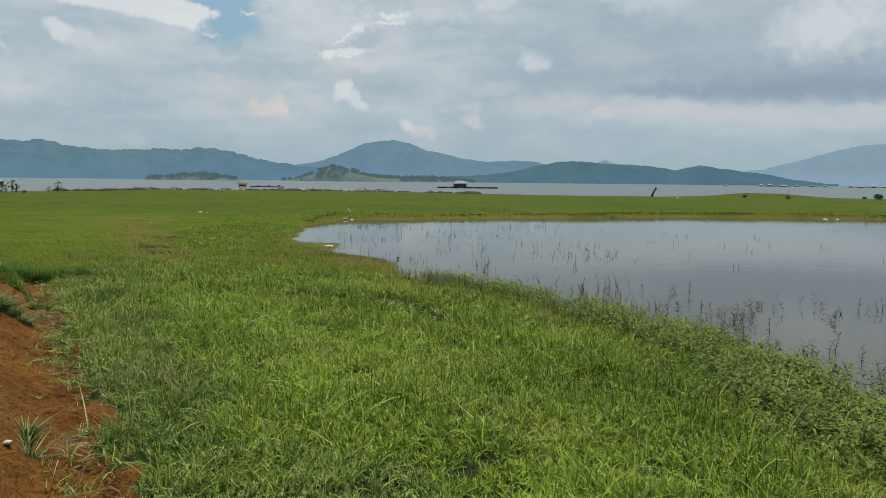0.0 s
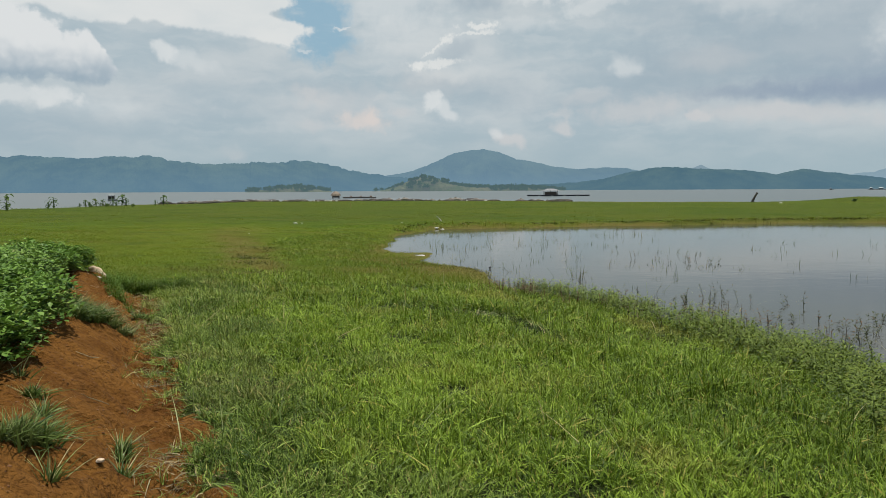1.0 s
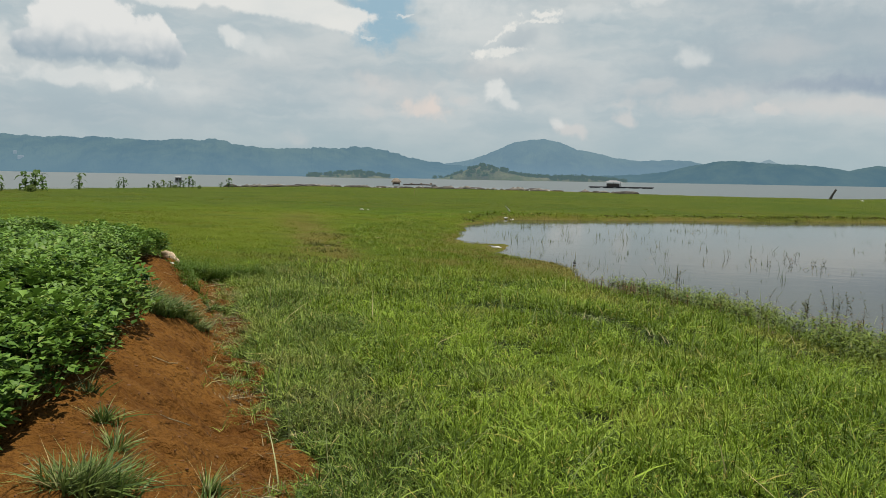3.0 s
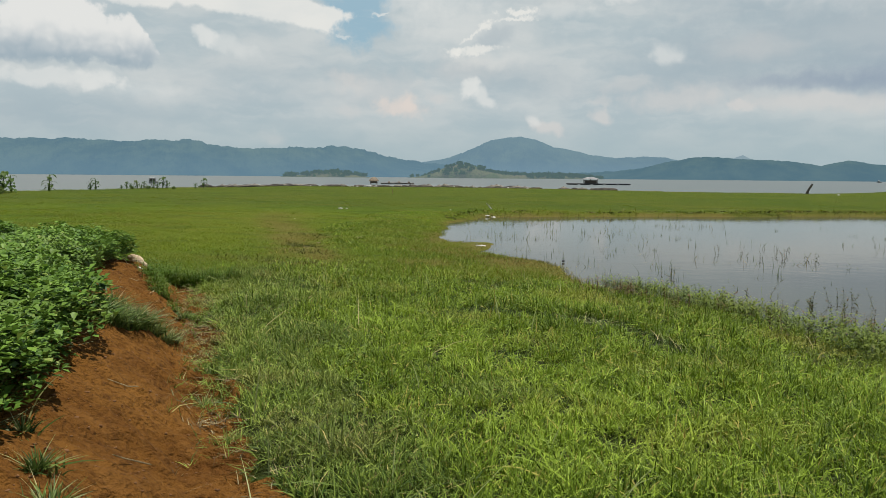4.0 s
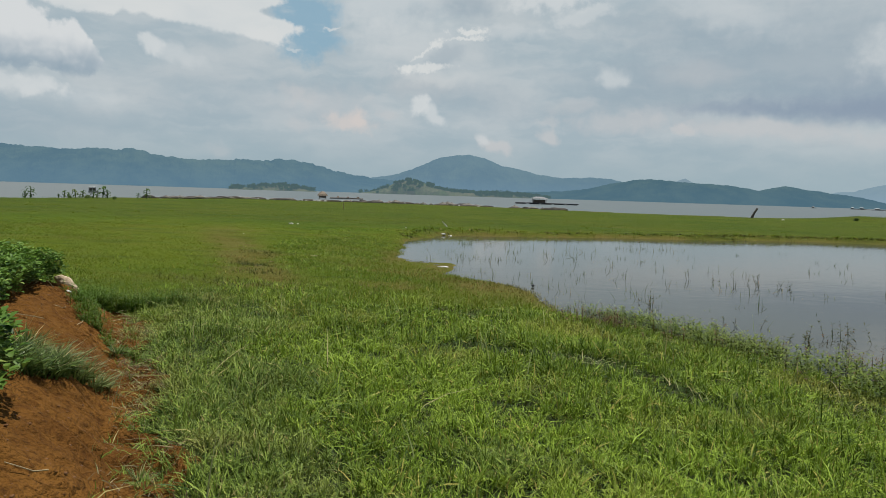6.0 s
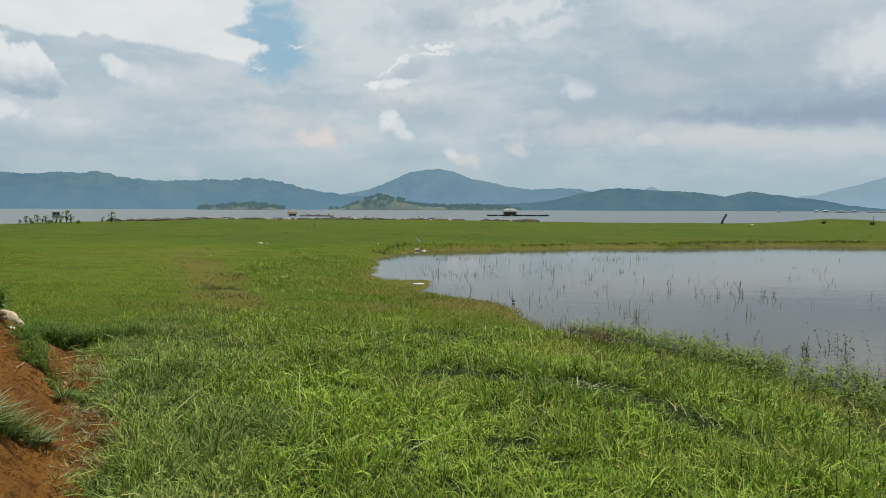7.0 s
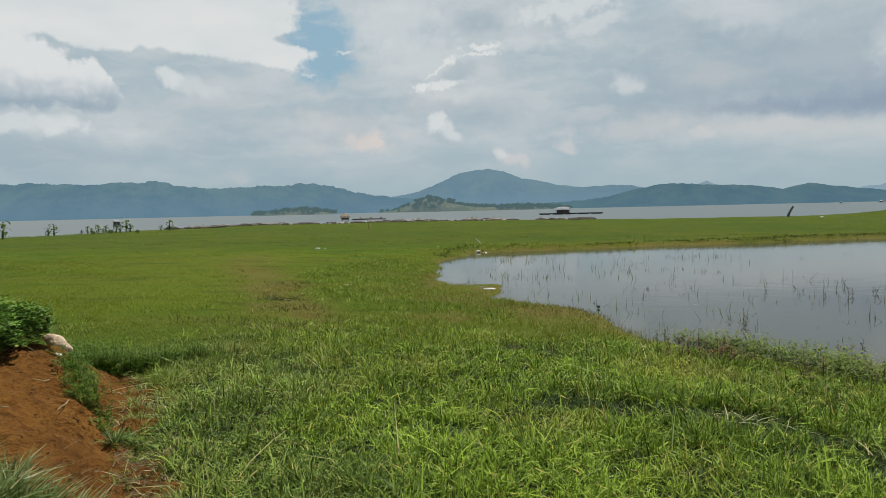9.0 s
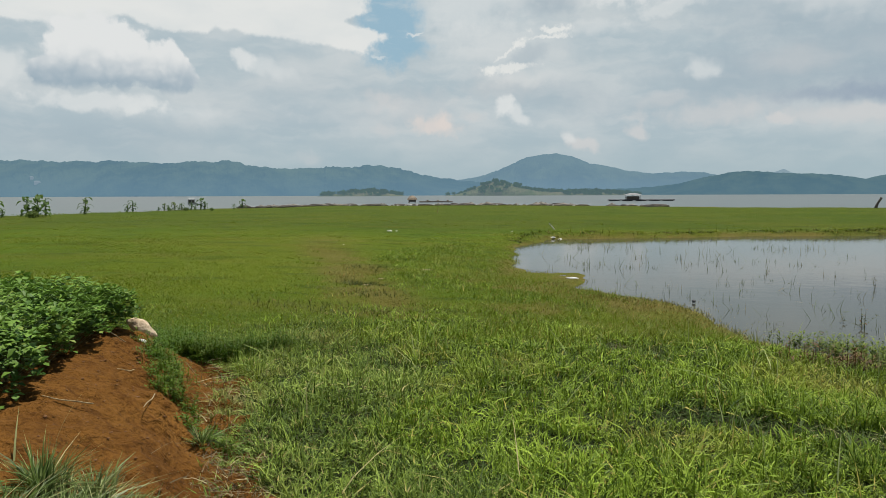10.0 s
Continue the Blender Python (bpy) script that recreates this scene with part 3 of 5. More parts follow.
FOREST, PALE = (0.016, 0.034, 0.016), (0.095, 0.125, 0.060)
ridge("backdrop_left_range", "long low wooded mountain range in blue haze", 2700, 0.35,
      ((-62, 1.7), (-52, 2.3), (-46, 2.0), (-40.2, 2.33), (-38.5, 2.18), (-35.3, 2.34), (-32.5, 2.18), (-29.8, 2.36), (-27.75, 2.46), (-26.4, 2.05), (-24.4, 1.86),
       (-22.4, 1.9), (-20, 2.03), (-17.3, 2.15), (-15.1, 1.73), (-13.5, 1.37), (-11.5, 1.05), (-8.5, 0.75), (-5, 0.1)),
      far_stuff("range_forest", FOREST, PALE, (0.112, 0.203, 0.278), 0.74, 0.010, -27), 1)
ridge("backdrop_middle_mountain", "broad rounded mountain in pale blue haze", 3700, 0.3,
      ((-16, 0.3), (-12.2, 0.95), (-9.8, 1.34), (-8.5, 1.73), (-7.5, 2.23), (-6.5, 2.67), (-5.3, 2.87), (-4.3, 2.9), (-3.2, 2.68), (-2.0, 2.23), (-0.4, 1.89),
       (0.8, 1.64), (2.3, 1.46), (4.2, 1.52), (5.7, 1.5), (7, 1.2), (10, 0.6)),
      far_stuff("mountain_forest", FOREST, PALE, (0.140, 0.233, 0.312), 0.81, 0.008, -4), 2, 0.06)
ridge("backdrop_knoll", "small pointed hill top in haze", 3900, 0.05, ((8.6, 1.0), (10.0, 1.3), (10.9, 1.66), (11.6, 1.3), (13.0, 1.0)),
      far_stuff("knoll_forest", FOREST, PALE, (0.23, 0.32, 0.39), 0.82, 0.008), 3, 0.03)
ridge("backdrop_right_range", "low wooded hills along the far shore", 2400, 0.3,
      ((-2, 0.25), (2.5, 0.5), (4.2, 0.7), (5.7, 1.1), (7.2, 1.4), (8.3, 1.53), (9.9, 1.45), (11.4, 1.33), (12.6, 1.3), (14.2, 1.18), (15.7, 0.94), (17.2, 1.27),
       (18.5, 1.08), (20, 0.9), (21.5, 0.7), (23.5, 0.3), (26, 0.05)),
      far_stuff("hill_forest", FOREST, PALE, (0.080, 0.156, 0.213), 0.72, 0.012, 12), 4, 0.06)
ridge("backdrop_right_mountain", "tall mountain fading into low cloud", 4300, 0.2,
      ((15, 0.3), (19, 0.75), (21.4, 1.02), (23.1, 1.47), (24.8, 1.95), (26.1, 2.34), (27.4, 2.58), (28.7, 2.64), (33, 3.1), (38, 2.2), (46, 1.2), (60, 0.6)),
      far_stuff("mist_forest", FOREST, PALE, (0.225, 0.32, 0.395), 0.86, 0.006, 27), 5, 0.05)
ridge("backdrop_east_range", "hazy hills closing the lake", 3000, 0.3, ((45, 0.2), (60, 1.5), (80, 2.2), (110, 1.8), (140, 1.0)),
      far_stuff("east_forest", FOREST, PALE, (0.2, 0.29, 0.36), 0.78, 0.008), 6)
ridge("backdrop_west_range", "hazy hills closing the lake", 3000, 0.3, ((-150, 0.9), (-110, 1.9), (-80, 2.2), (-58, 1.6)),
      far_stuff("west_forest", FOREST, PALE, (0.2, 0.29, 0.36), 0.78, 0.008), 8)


def polar(az, dist):
    return math.sin(radians(az)) * dist, math.cos(radians(az)) * dist


def islet(name, label, az, dist, half, deep, tops, seed, trees):
    """A low island with a grassy, scrubby back; its trees are one wood standing on it."""
    cx, cy = polar(az, dist)
    turn = Matrix.Rotation(-radians(az), 4, "Z")
    n, m = 90, 26
    U, V = np.meshgrid(np.linspace(-1, 1, n), np.linspace(-1, 1, m))
    H = sum(h * np.exp(-((U * half - c) / w) ** 2) for c, h, w in tops)
    edge = np.clip(1 - np.abs(U) ** 6, 0, 1) * np.clip(1 - V ** 2, 0, 1) ** 0.7
    Z = LAKE_Z - 1 + (H + 2.2) * edge * (0.85 + 0.3 * fbm(U * half, V * deep, 0.05, seed))
    i = (np.arange(m - 1)[:, None] * n + np.arange(n - 1)[None, :]).ravel()
    tri = np.concatenate([np.stack([i, i + 1, i + n + 1], 1), np.stack([i, i + n + 1, i + n], 1)])
    me = tri_mesh(name, np.stack([U * half, V * deep, Z], -1), tri, M_ISLET)
    ob = new(name, me)
    ob.matrix_world = Matrix.Translation((cx, cy, 0)) @ turn
    tagged(ob, label, "island", kind="structure")
    rng = np.random.default_rng(seed)
    verts, tint = [], []
    for _ in range(trees):
        for _try in range(30):
            k, j = rng.integers(2, n - 2), rng.integers(1, m - 2)
            if Z[j, k] > LAKE_Z + 0.6 and fbm(np.array(U[j, k] * half), np.array(V[j, k] * deep), 0.035, seed + 9, 3) > 0.42:
                break
        size = rng.uniform(1.3, 3.6)
        base = np.array((U[j, k] * half + rng.normal(0, 1.5), V[j, k] * deep, Z[j, k]))
        q = 70
        ball = rng.normal(0, 1, (q, 3))
        ball /= np.linalg.norm(ball, axis=1)[:, None]
        ball *= rng.uniform(0.35, 1, (q, 1)) * (size * rng.uniform(0.8, 1.3), size, size * 0.75)
        mid = base + (0, 0, size * 0.8) + ball
        e1, e2 = rng.normal(0, size * 0.28, (q, 3)), rng.normal(0, size * 0.28, (q, 3))
        verts.append(np.stack([mid - e1, mid + e1, mid + e2], 1).reshape(-1, 3))
        tint.append(np.repeat(rng.uniform(0, 1, q) * 0.5 + rng.uniform(0, 0.5), 3))
    verts = np.concatenate(verts)
    wood = new("island_trees", tri_mesh("island_trees", verts, np.arange(len(verts)).reshape(-1, 3), M_TREE_FAR, np.concatenate(tint)))
    wood.matrix_world = ob.matrix_world
    tagged(wood, "dark green scrub and small trees on an island", "trees", kind="stuff")


# island colours with some of the painted haze mixed in
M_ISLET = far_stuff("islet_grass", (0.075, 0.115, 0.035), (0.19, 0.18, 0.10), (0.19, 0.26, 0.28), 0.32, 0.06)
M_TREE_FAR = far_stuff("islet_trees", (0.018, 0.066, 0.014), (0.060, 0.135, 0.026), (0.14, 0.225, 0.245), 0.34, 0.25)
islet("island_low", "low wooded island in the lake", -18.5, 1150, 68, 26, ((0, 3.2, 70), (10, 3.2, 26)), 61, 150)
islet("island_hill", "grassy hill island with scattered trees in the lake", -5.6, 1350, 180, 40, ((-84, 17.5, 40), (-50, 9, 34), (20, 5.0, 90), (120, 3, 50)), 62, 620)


# ---- things on the lake ----
def floating_hut(name, az, dist, deck, cabin, tall, label, roof_mat, deck_mat=None, pitch=0.42):
    deck_mat = deck_mat or M_DARK
    x, y = polar(az, dist)
    top = new(name)
    top.matrix_world = pose(x, y, LAKE_Z, 0, 0, -az)
    tagged(top, label, "floating hut")
    bm = bmesh.new()
    box(bm, (deck, 3.4, 0.28), pose(deck * 0.12, 0, 0.30), 0.04)
    part("deck", bm, deck_mat, top)
    for k in range(5):
        bm = bmesh.new()
        w = deck / 5
        bmesh.ops.create_cone(bm, segments=10, radius1=0.3, radius2=0.3, depth=w * 0.8, cap_ends=True, matrix=pose(deck * 0.12 - deck / 2 + w * (k + 0.5), -1.2, 0.05, 0, 90, 0))
        part("float", bm, deck_mat, top, "drum float")
    for sx in (-1, 0, 1):
        for sy in (-1, 1):
            bm = bmesh.new()
            tube(bm, [(sx * cabin * 0.45, sy * 1.2, 0.4), (sx * cabin * 0.45, sy * 1.2, 0.4 + tall)], (0.07, 0.06))
            part("post", bm, M_WOOD if deck_mat is M_DARK else deck_mat, top)
    # dark wood box; in the small open hut it stands for the shaded inside
    bm = bmesh.new()
    box(bm, (cabin * 0.8, 2.0, tall * 0.7), pose(0, 0.3, 0.44 + tall * 0.35), 0.03)
    part("wall", bm, M_WOOD, top)
    bm = bmesh.new()
    h = tall * pitch
    c = [bm.verts.new((sx * cabin * 0.6, sy * 1.7, 0.38 + tall)) for sx, sy in ((-1, -1), (1, -1), (1, 1), (-1, 1))]
    r = [bm.verts.new((sx * cabin * 0.22, 0, 0.38 + tall + h)) for sx in (-1, 1)]
    for f in ((c[0], c[1], r[1], r[0]), (c[2], c[3], r[0], r[1]), (c[1], c[2], r[1]), (c[3], c[0], r[0]), tuple(reversed(c))):
        bm.faces.new(f)
    part("roof", bm, roof_mat, top, "pale hipped roof")
    return top


floating_hut("floating_hut", 0.47, 243, 19.0, 4.6, 1.35, "dark floating raft with a pale-roofed hut", rough_stuff("tin_roof", (0.09, 0.09, 0.095), (0.17, 0.17, 0.175), 1.5, 0.6))
floating_hut("floating_hut", -30.2, 190, 2.1, 1.5, 0.95, "small pale grey floating hut", M_WORN, M_WORN, 0.12)
rng = random.Random(5)
for a, w in ((19.0, 3), (21.3, 4), (21.85, 7), (22.7, 8), (23.5, 5), (24.45, 7), (25.2, 6), (26.7, 4), (27.3, 7), (28.0, 6), (28.65, 6), (30.0, 6)):
    floating_hut("floating_hut", a, 880 + rng.uniform(-60, 60), w * 1.6, w * 0.62, 0.7 + rng.uniform(0, 0.7), "far floating fish-farm hut with a whitish roof", M_PALE)


def plank_raft(az, dist, length):
    x, y = polar(az, dist)
    top = new("bamboo_raft")
    top.matrix_world = pose(x, y, LAKE_Z, 0, 0, -az)
    tagged(top, "long dark bamboo raft moored by the shore", "raft")
    for k in range(6):
        bm = bmesh.new()
        tube(bm, [(-length / 2, -1 + k * 0.35, 0.25), (0, -1 + k * 0.35, 0.3), (length / 2, -1 + k * 0.35, 0.22)], (0.16, 0.17, 0.15), 7)
        part("pole", bm, M_WOOD, top)
    for k in (-1, 0, 1):
        bm = bmesh.new()
        box(bm, (0.5, 1.6, 0.35), pose(k * length * 0.3 + 0.4, 0, 0.55), 0.05)
        part("crate", bm, M_BROWN, top)


plank_raft(-13.4, 205, 8.5)


def shore_hut(az, dist):
    x, y = polar(az, dist)
    top = new("bamboo_hut")
    top.matrix_world = pose(x, y, LAKE_Z, 0, 0, -az + 8)
    tagged(top, "small brown thatched hut standing in the shallows", "hut")
    for sx in (-1, 1):
        for sy in (-1, 1):
            bm = bmesh.new()
            tube(bm, [(sx * 0.8, sy * 0.7, -0.6), (sx * 0.8, sy * 0.7, 0.9)], (0.06, 0.05))
            part("post", bm, M_BROWN, top)
    bm = bmesh.new()
    box(bm, (1.7, 1.5, 0.6), pose(0, 0, 0.55), 0.03)
    part("wall", bm, M_WOOD, top)
    bm = bmesh.new()
    rings = [[bm.verts.new((c * w + 0.1 * math.sin(7 * c + 5 * q), q * w * 0.9, z)) for c, q in ((-1, -1), (0, -1.1), (1, -1), (1, 1), (0, 1.1), (-1, 1))] for w, z in ((1.15, 0.75), (0.95, 1.15), (0.6, 1.55), (0.2, 1.85))]
    for lo, hi in zip(rings, rings[1:]):
        for q in range(6):
            bm.faces.new((lo[q], lo[(q + 1) % 6], hi[(q + 1) % 6], hi[q]))
    bm.faces.new(rings[-1])
    bm.faces.new(list(reversed(rings[0])))
    part("roof", bm, rough_stuff("thatch", (0.12, 0.09, 0.06), (0.21, 0.165, 0.115), 3), top, "shaggy pale brown thatch")


shore_hut(-15.1, 205)


# ---- things on the plain ----
def ground_z(x, y):
    return float(height(np.array([x]), np.array([y]))[0])


def dead_stump():
    x, y = polar(14.2, 98)
    bm = bmesh.new()
    tube(bm, [(-0.22, 0, -0.2), (-0.16, 0, 0.2), (-0.02, 0.02, 0.5), (0.14, 0, 0.8), (0.30, 0, 1.1)], (0.17, 0.15, 0.11, 0.13, 0.11), 8)
    for v in bm.verts:
        v.co += noise.noise_vector(v.co * 4) * 0.05
    me = bpy.data.meshes.new("tree_stump")
    bm.to_mesh(me)
    bm.free()
    me.materials.append(M_WOOD)
    ob = new("tree_stump", me)
    ob.matrix_world = pose(x, y, ground_z(x, y), 0, 0, -12)
    tagged(ob, "dark weathered leaning tree stump on the grass", "stump")


dead_stump()


def lump(name, size, mat, seed, detail=2, wobble=0.35):
    bm = bmesh.new()
    bmesh.ops.create_icosphere(bm, subdivisions=detail, radius=0.5)
    for v in bm.verts:
        k = 1 + wobble * noise.noise(v.co * 2.3 + Vector((seed * 3.1, seed, 0))) + wobble * 0.4 * noise.noise(v.co * 6 + Vector((seed, 0, seed)))
        v.co = Vector((v.co.x * size[0], v.co.y * size[1], max(v.co.z, -0.35) * size[2])) * k
    me = bpy.data.meshes.new(name)
    bm.to_mesh(me)
    bm.free()
    me.materials.append(mat)
    return me


def put_lump(name, me, x, y, label, category, turn=0.0, tilt=0.0, lift=0.0, group=""):
    ob = new(name, me)
    ob.matrix_world = pose(x, y, ground_z(x, y) + lift, 0, tilt, turn)
    return tagged(ob, label, category, group)


def bush(x, y, size, label, seed, mat=M_TREE):
    rg = np.random.default_rng(seed)
    top = new("bush")
    top.matrix_world = pose(x, y, ground_z(x, y))
    tagged(top, label, "bush")
    bm = bmesh.new()
    for k in range(5):
        a = rg.uniform(0, 6.28)
        tube(bm, [(0, 0, -0.05), (math.cos(a) * size * 0.3, math.sin(a) * size * 0.3, size * 0.5)], (0.02 * size, 0.01 * size), 4)
    part("stem", bm, M_BARK, top)
    q = 260
    ball = rg.normal(0, 1, (q, 3))
    ball /= np.linalg.norm(ball, axis=1)[:, None]
    mid = ball * rg.uniform(0.4, 1, (q, 1)) * (size * 0.6, size * 0.6, size * 0.38) + (0, 0, size * 0.38)
    e1, e2 = rg.normal(0, size * 0.08, (q, 3)), rg.normal(0, size * 0.08, (q, 3))
    v = np.stack([mid - e1, mid + e1, mid + e2], 1).reshape(-1, 3)
    mesh_part("foliage", tri_mesh("foliage", v, np.arange(len(v)).reshape(-1, 3), mat, np.repeat(rg.uniform(0, 1, q), 3)), top)


for a, dd, sz, sd in ((-1.2, 112, 0.7, 1), (27.4, 103, 0.45, 2), (28.2, 103, 0.85, 3), (29.0, 102, 0.4, 4), (22.9, 94, 0.5, 5), (20.2, 96, 0.45, 6)):
    bush(*polar(a, dd), sz, "dark green low bush on the lake shore", sd)


def thin_post(x, y, tall, mat, label, lean=0.0, r=0.03):
    bm = bmesh.new()
    tube(bm, [(0, 0, -0.15), (lean * 0.5, 0, tall * 0.5), (lean, 0.02, tall)], (r, r * 0.9, r * 0.7), 6)
    me = bpy.data.meshes.new("post")
    bm.to_mesh(me)
    bm.free()
    me.materials.append(mat)
    ob = new("post", me)
    ob.matrix_world = pose(x, y, ground_z(x, y))
    tagged(ob, label, "post")


thin_post(*polar(22.95, 95), 0.95, M_WOOD, "thin dark stake on the grassy mound")
thin_post(*polar(-14.0, 70), 0.5, M_BROWN, "short wooden stake in the grass")
bm = bmesh.new()
tube(bm, [(-0.14, 0, 0.26), (0.0, 0, 0.12), (0.12, 0, -0.03)], (0.03, 0.035, 0.03), 6)
me = bpy.data.meshes.new("stick")
bm.to_mesh(me)
bm.free()
me.materials.append(M_WHITE)
stick = new("pale_stick", me)
stick.matrix_world = pose(-5.36, 40.0, ground_z(-5.36, 40.0))
tagged(stick, "pale bleached stick leaning in the pond bank", "stick")

M_WRACK = rough_stuff("bleached_wrack", (0.10, 0.09, 0.07), (0.22, 0.19, 0.15), 3)
LITTER = [lump("litter", (0.30, 0.16, 0.10), M_WHITE, 1), lump("litter", (0.26, 0.2, 0.08), M_WHITE, 2), lump("litter", (0.42, 0.12, 0.06), M_STRAW, 3)]
WRACK = [lump("driftwood", (1.6, 0.3, 0.25), M_WOOD, 4), lump("driftwood", (1.1, 0.4, 0.3), M_WRACK, 5)]
rng = random.Random(11)
for x, y, k, sc in ((-11.9, 36.9, 0, 1.3), (-11.6, 36.9, 1, 0.8), (-6.3, 20.5, 2, 0.9), (-10.5, 27.3, 1, 0.35), (-6.8, 37.2, 1, 0.7), (-5.1, 36.9, 1, 1.6), (-4.8, 36.9, 0, 1.3),
                    (-6.7, 18.7, 2, 0.5), (-6.67, 17.8, 2, 0.7), (2.0, 38.8, 1, 1.3), (20.2, 43.2, 1, 2.2), (20.9, 43.2, 0, 1.3), (24.4, 86, 0, 2.0), (9, 41.2, 0, 0.8), (13, 42.6, 1, 0.9), (16, 42.9, 0, 0.9)):
    ob = put_lump("litter", LITTER[k], x, y, "scrap of whitish litter lying in the grass" if k < 2 else "dry pale straw stalk lying in the grass", "litter", rng.uniform(-30, 30), 0, 0.02, "litter on the plain")
    ob.scale = (sc * 0.55, sc * 0.55, sc * 0.6)
ob = put_lump("litter", LITTER[0], -3.49, 22.0, "flat white scrap floating at the pond edge", "litter", 5, 0, 0)
ob.location.z, ob.scale = POND_Z + 0.02, (0.9, 0.6, 0.5)
ob = put_lump("driftwood", lump("driftwood", (0.06, 0.05, 0.06), M_DARK, 8), -1.34, 18.7, "dark lump in the pond margin", "driftwood")
ob.location.z = POND_Z + 0.03
for k in range(170):
    a = rng.uniform(-27, -4) if k < 158 else rng.uniform(-4, 2)
    x, y = polar(a, 100)
    back = rng.uniform(2.9, 4.6)
    run = np.linspace(40, 125, 700)
    y = float(run[np.argmax(run > lake_edge(run * math.tan(radians(a))) - back)])
    x = y * math.tan(radians(a))
    if rng.random() < 0.34:
        ob = put_lump("litter", LITTER[rng.randrange(2)], x, y, "whitish washed-up litter on the lake shore", "litter", rng.uniform(0, 180), 0, 0.02, "shore litter")
        ob.scale = (rng.uniform(0.6, 2.0), 1.2, rng.uniform(1.8, 4.6))
    else:
        ob = put_lump("driftwood", WRACK[rng.randrange(2)], x, y, "dark driftwood washed up on the lake shore", "driftwood", rng.uniform(-25, 25), 0, 0.03, "shore driftwood")
        k2 = rng.uniform(0.4, 1.3)
        ob.scale = (k2 * rng.uniform(0.8, 1.7), k2, k2 * rng.uniform(1.2, 2.6))


M_MAIZE = leaf_stuff("maize_leaf", (0.055, 0.105, 0.022), (0.15, 0.21, 0.05), (0.27, 0.26, 0.09), 0.1, 0.4, 0.5, 0.3)


def maize(x, y, tall, seed):
    rg = random.Random(seed)
    top = new("maize_plant")
    top.matrix_world = pose(x, y, ground_z(x, y), 0, rg.uniform(-6, 6), rg.uniform(0, 360))
    tagged(top, "tall maize plant standing at the edge of the plain", "maize", "maize by the shore")
    bm = bmesh.new()
    tube(bm, [(0, 0, -0.05), (0.02, 0, tall * 0.5), (0.05, 0.03, tall)], (0.05, 0.04, 0.02), 5)
    part("stalk", bm, M_MAIZE, top)
    for k in range(11):
        a, z0 = k * 2.6 + rg.uniform(-0.5, 0.5), tall * (0.08 + 0.08 * k)
        ln = tall * rg.uniform(0.4, 0.7)
        bm = bmesh.new()
        rows = []
        for q in range(5):
            f = q / 4
            r, z = ln * f * (1 - 0.2 * f), z0 + ln * (0.8 * f - 1.0 * f * f)
            w = 0.17 * tall * (1 - f) ** 0.6 * (0.5 + f) + 0.004
            c, s = math.cos(a), math.sin(a)
            rows.append([bm.verts.new((c * r - s * w * e, s * r + c * w * e, z + 0.02 * abs(e))) for e in (-1, 0, 1)])
        for lo, hi in zip(rows, rows[1:]):
            bm.faces.new((lo[0], lo[1], hi[1], hi[0]))
            bm.faces.new((lo[1], lo[2], hi[2], hi[1]))
        part("leaf", bm, M_MAIZE, top)


rng = random.Random(3)
for a, dd, tall in ((-44.0, 66, 1.2), (-42.2, 67, 1.15), (-41.5, 68, 1.3), (-41.0, 67, 1.0), (-39.4, 69, 1.25), (-38.8, 68, 1.35), (-38.4, 70, 1.1), (-36.2, 76, 1.15), (-33.5, 84, 1.1),
                    (-31.6, 88, 0.8), (-30.9, 88, 0.9), (-30.5, 89, 0.8), (-29.3, 90, 1.3), (-29.0, 90, 0.9), (-26.6, 92, 1.2)):
    x, y = polar(a, dd)
    maize(x - 1.5, y + 2, tall * (1.25 if a < -35 else 1.0), rng.randrange(999))
    maize(x - 1.5 + rng.uniform(-0.8, 0.8), y + 2 - rng.uniform(0.5, 2), tall * rng.uniform(0.35, 0.7), rng.randrange(999))


for a, sz, sd in ((-31.4, 0.4, 21), (-30.4, 0.5, 23), (-28.8, 0.4, 26), (-41.6, 0.8, 27), (-39.0, 0.7, 28)):
    bush(*polar(a, 88 if a > -35 else 68), sz, "yellow-green weedy bush beside the maize", sd, M_MAIZE)


# house walls carry the painted haze of the range behind
M_FARHOUSE = far_stuff("far_house", (0.25, 0.26, 0.26), (0.36, 0.36, 0.35), (0.20, 0.28, 0.345), 0.72, 0.4)


def hillside_house(az, el, wide, tall, label):
    """A small pale building on the slope of the left range."""
    best, at = 9.0, None
    me = bpy.data.objects["backdrop_left_range"].data
    for v in me.vertices:
        r = math.hypot(v.co.x, v.co.y)
        if r < 2650:
            miss = abs(math.degrees(math.atan2(v.co.x, v.co.y)) - az) + abs(math.degrees(math.atan2(v.co.z, r)) - el)
            if miss < best:
                best, at = miss, v.co.copy()
    top = new("house")
    top.matrix_world = pose(at.x, at.y, at.z - 1.0, 0, 0, -az)
    tagged(top, label, "house")
    bm = bmesh.new()
    box(bm, (wide, 9, tall + 3), pose(0, -3, tall / 2), 0.1)
    part("wall", bm, M_FARHOUSE, top)
    bm = bmesh.new()
    c = [bm.verts.new((sx * (wide / 2 + 0.6), -3 + sy * 5.2, tall + 1.5)) for sx, sy in ((-1, -1), (1, -1), (1, 1), (-1, 1))]
    r = [bm.verts.new((sx * wide * 0.35, -3, tall + 4.0)) for sx in (-1, 1)]
    for f in ((c[0], c[1], r[1], r[0]), (c[2], c[3], r[0], r[1]), (c[1], c[2], r[1]), (c[3], c[0], r[0]), tuple(reversed(c))):
        bm.faces.new(f)
    part("roof", bm, M_FARHOUSE, top)


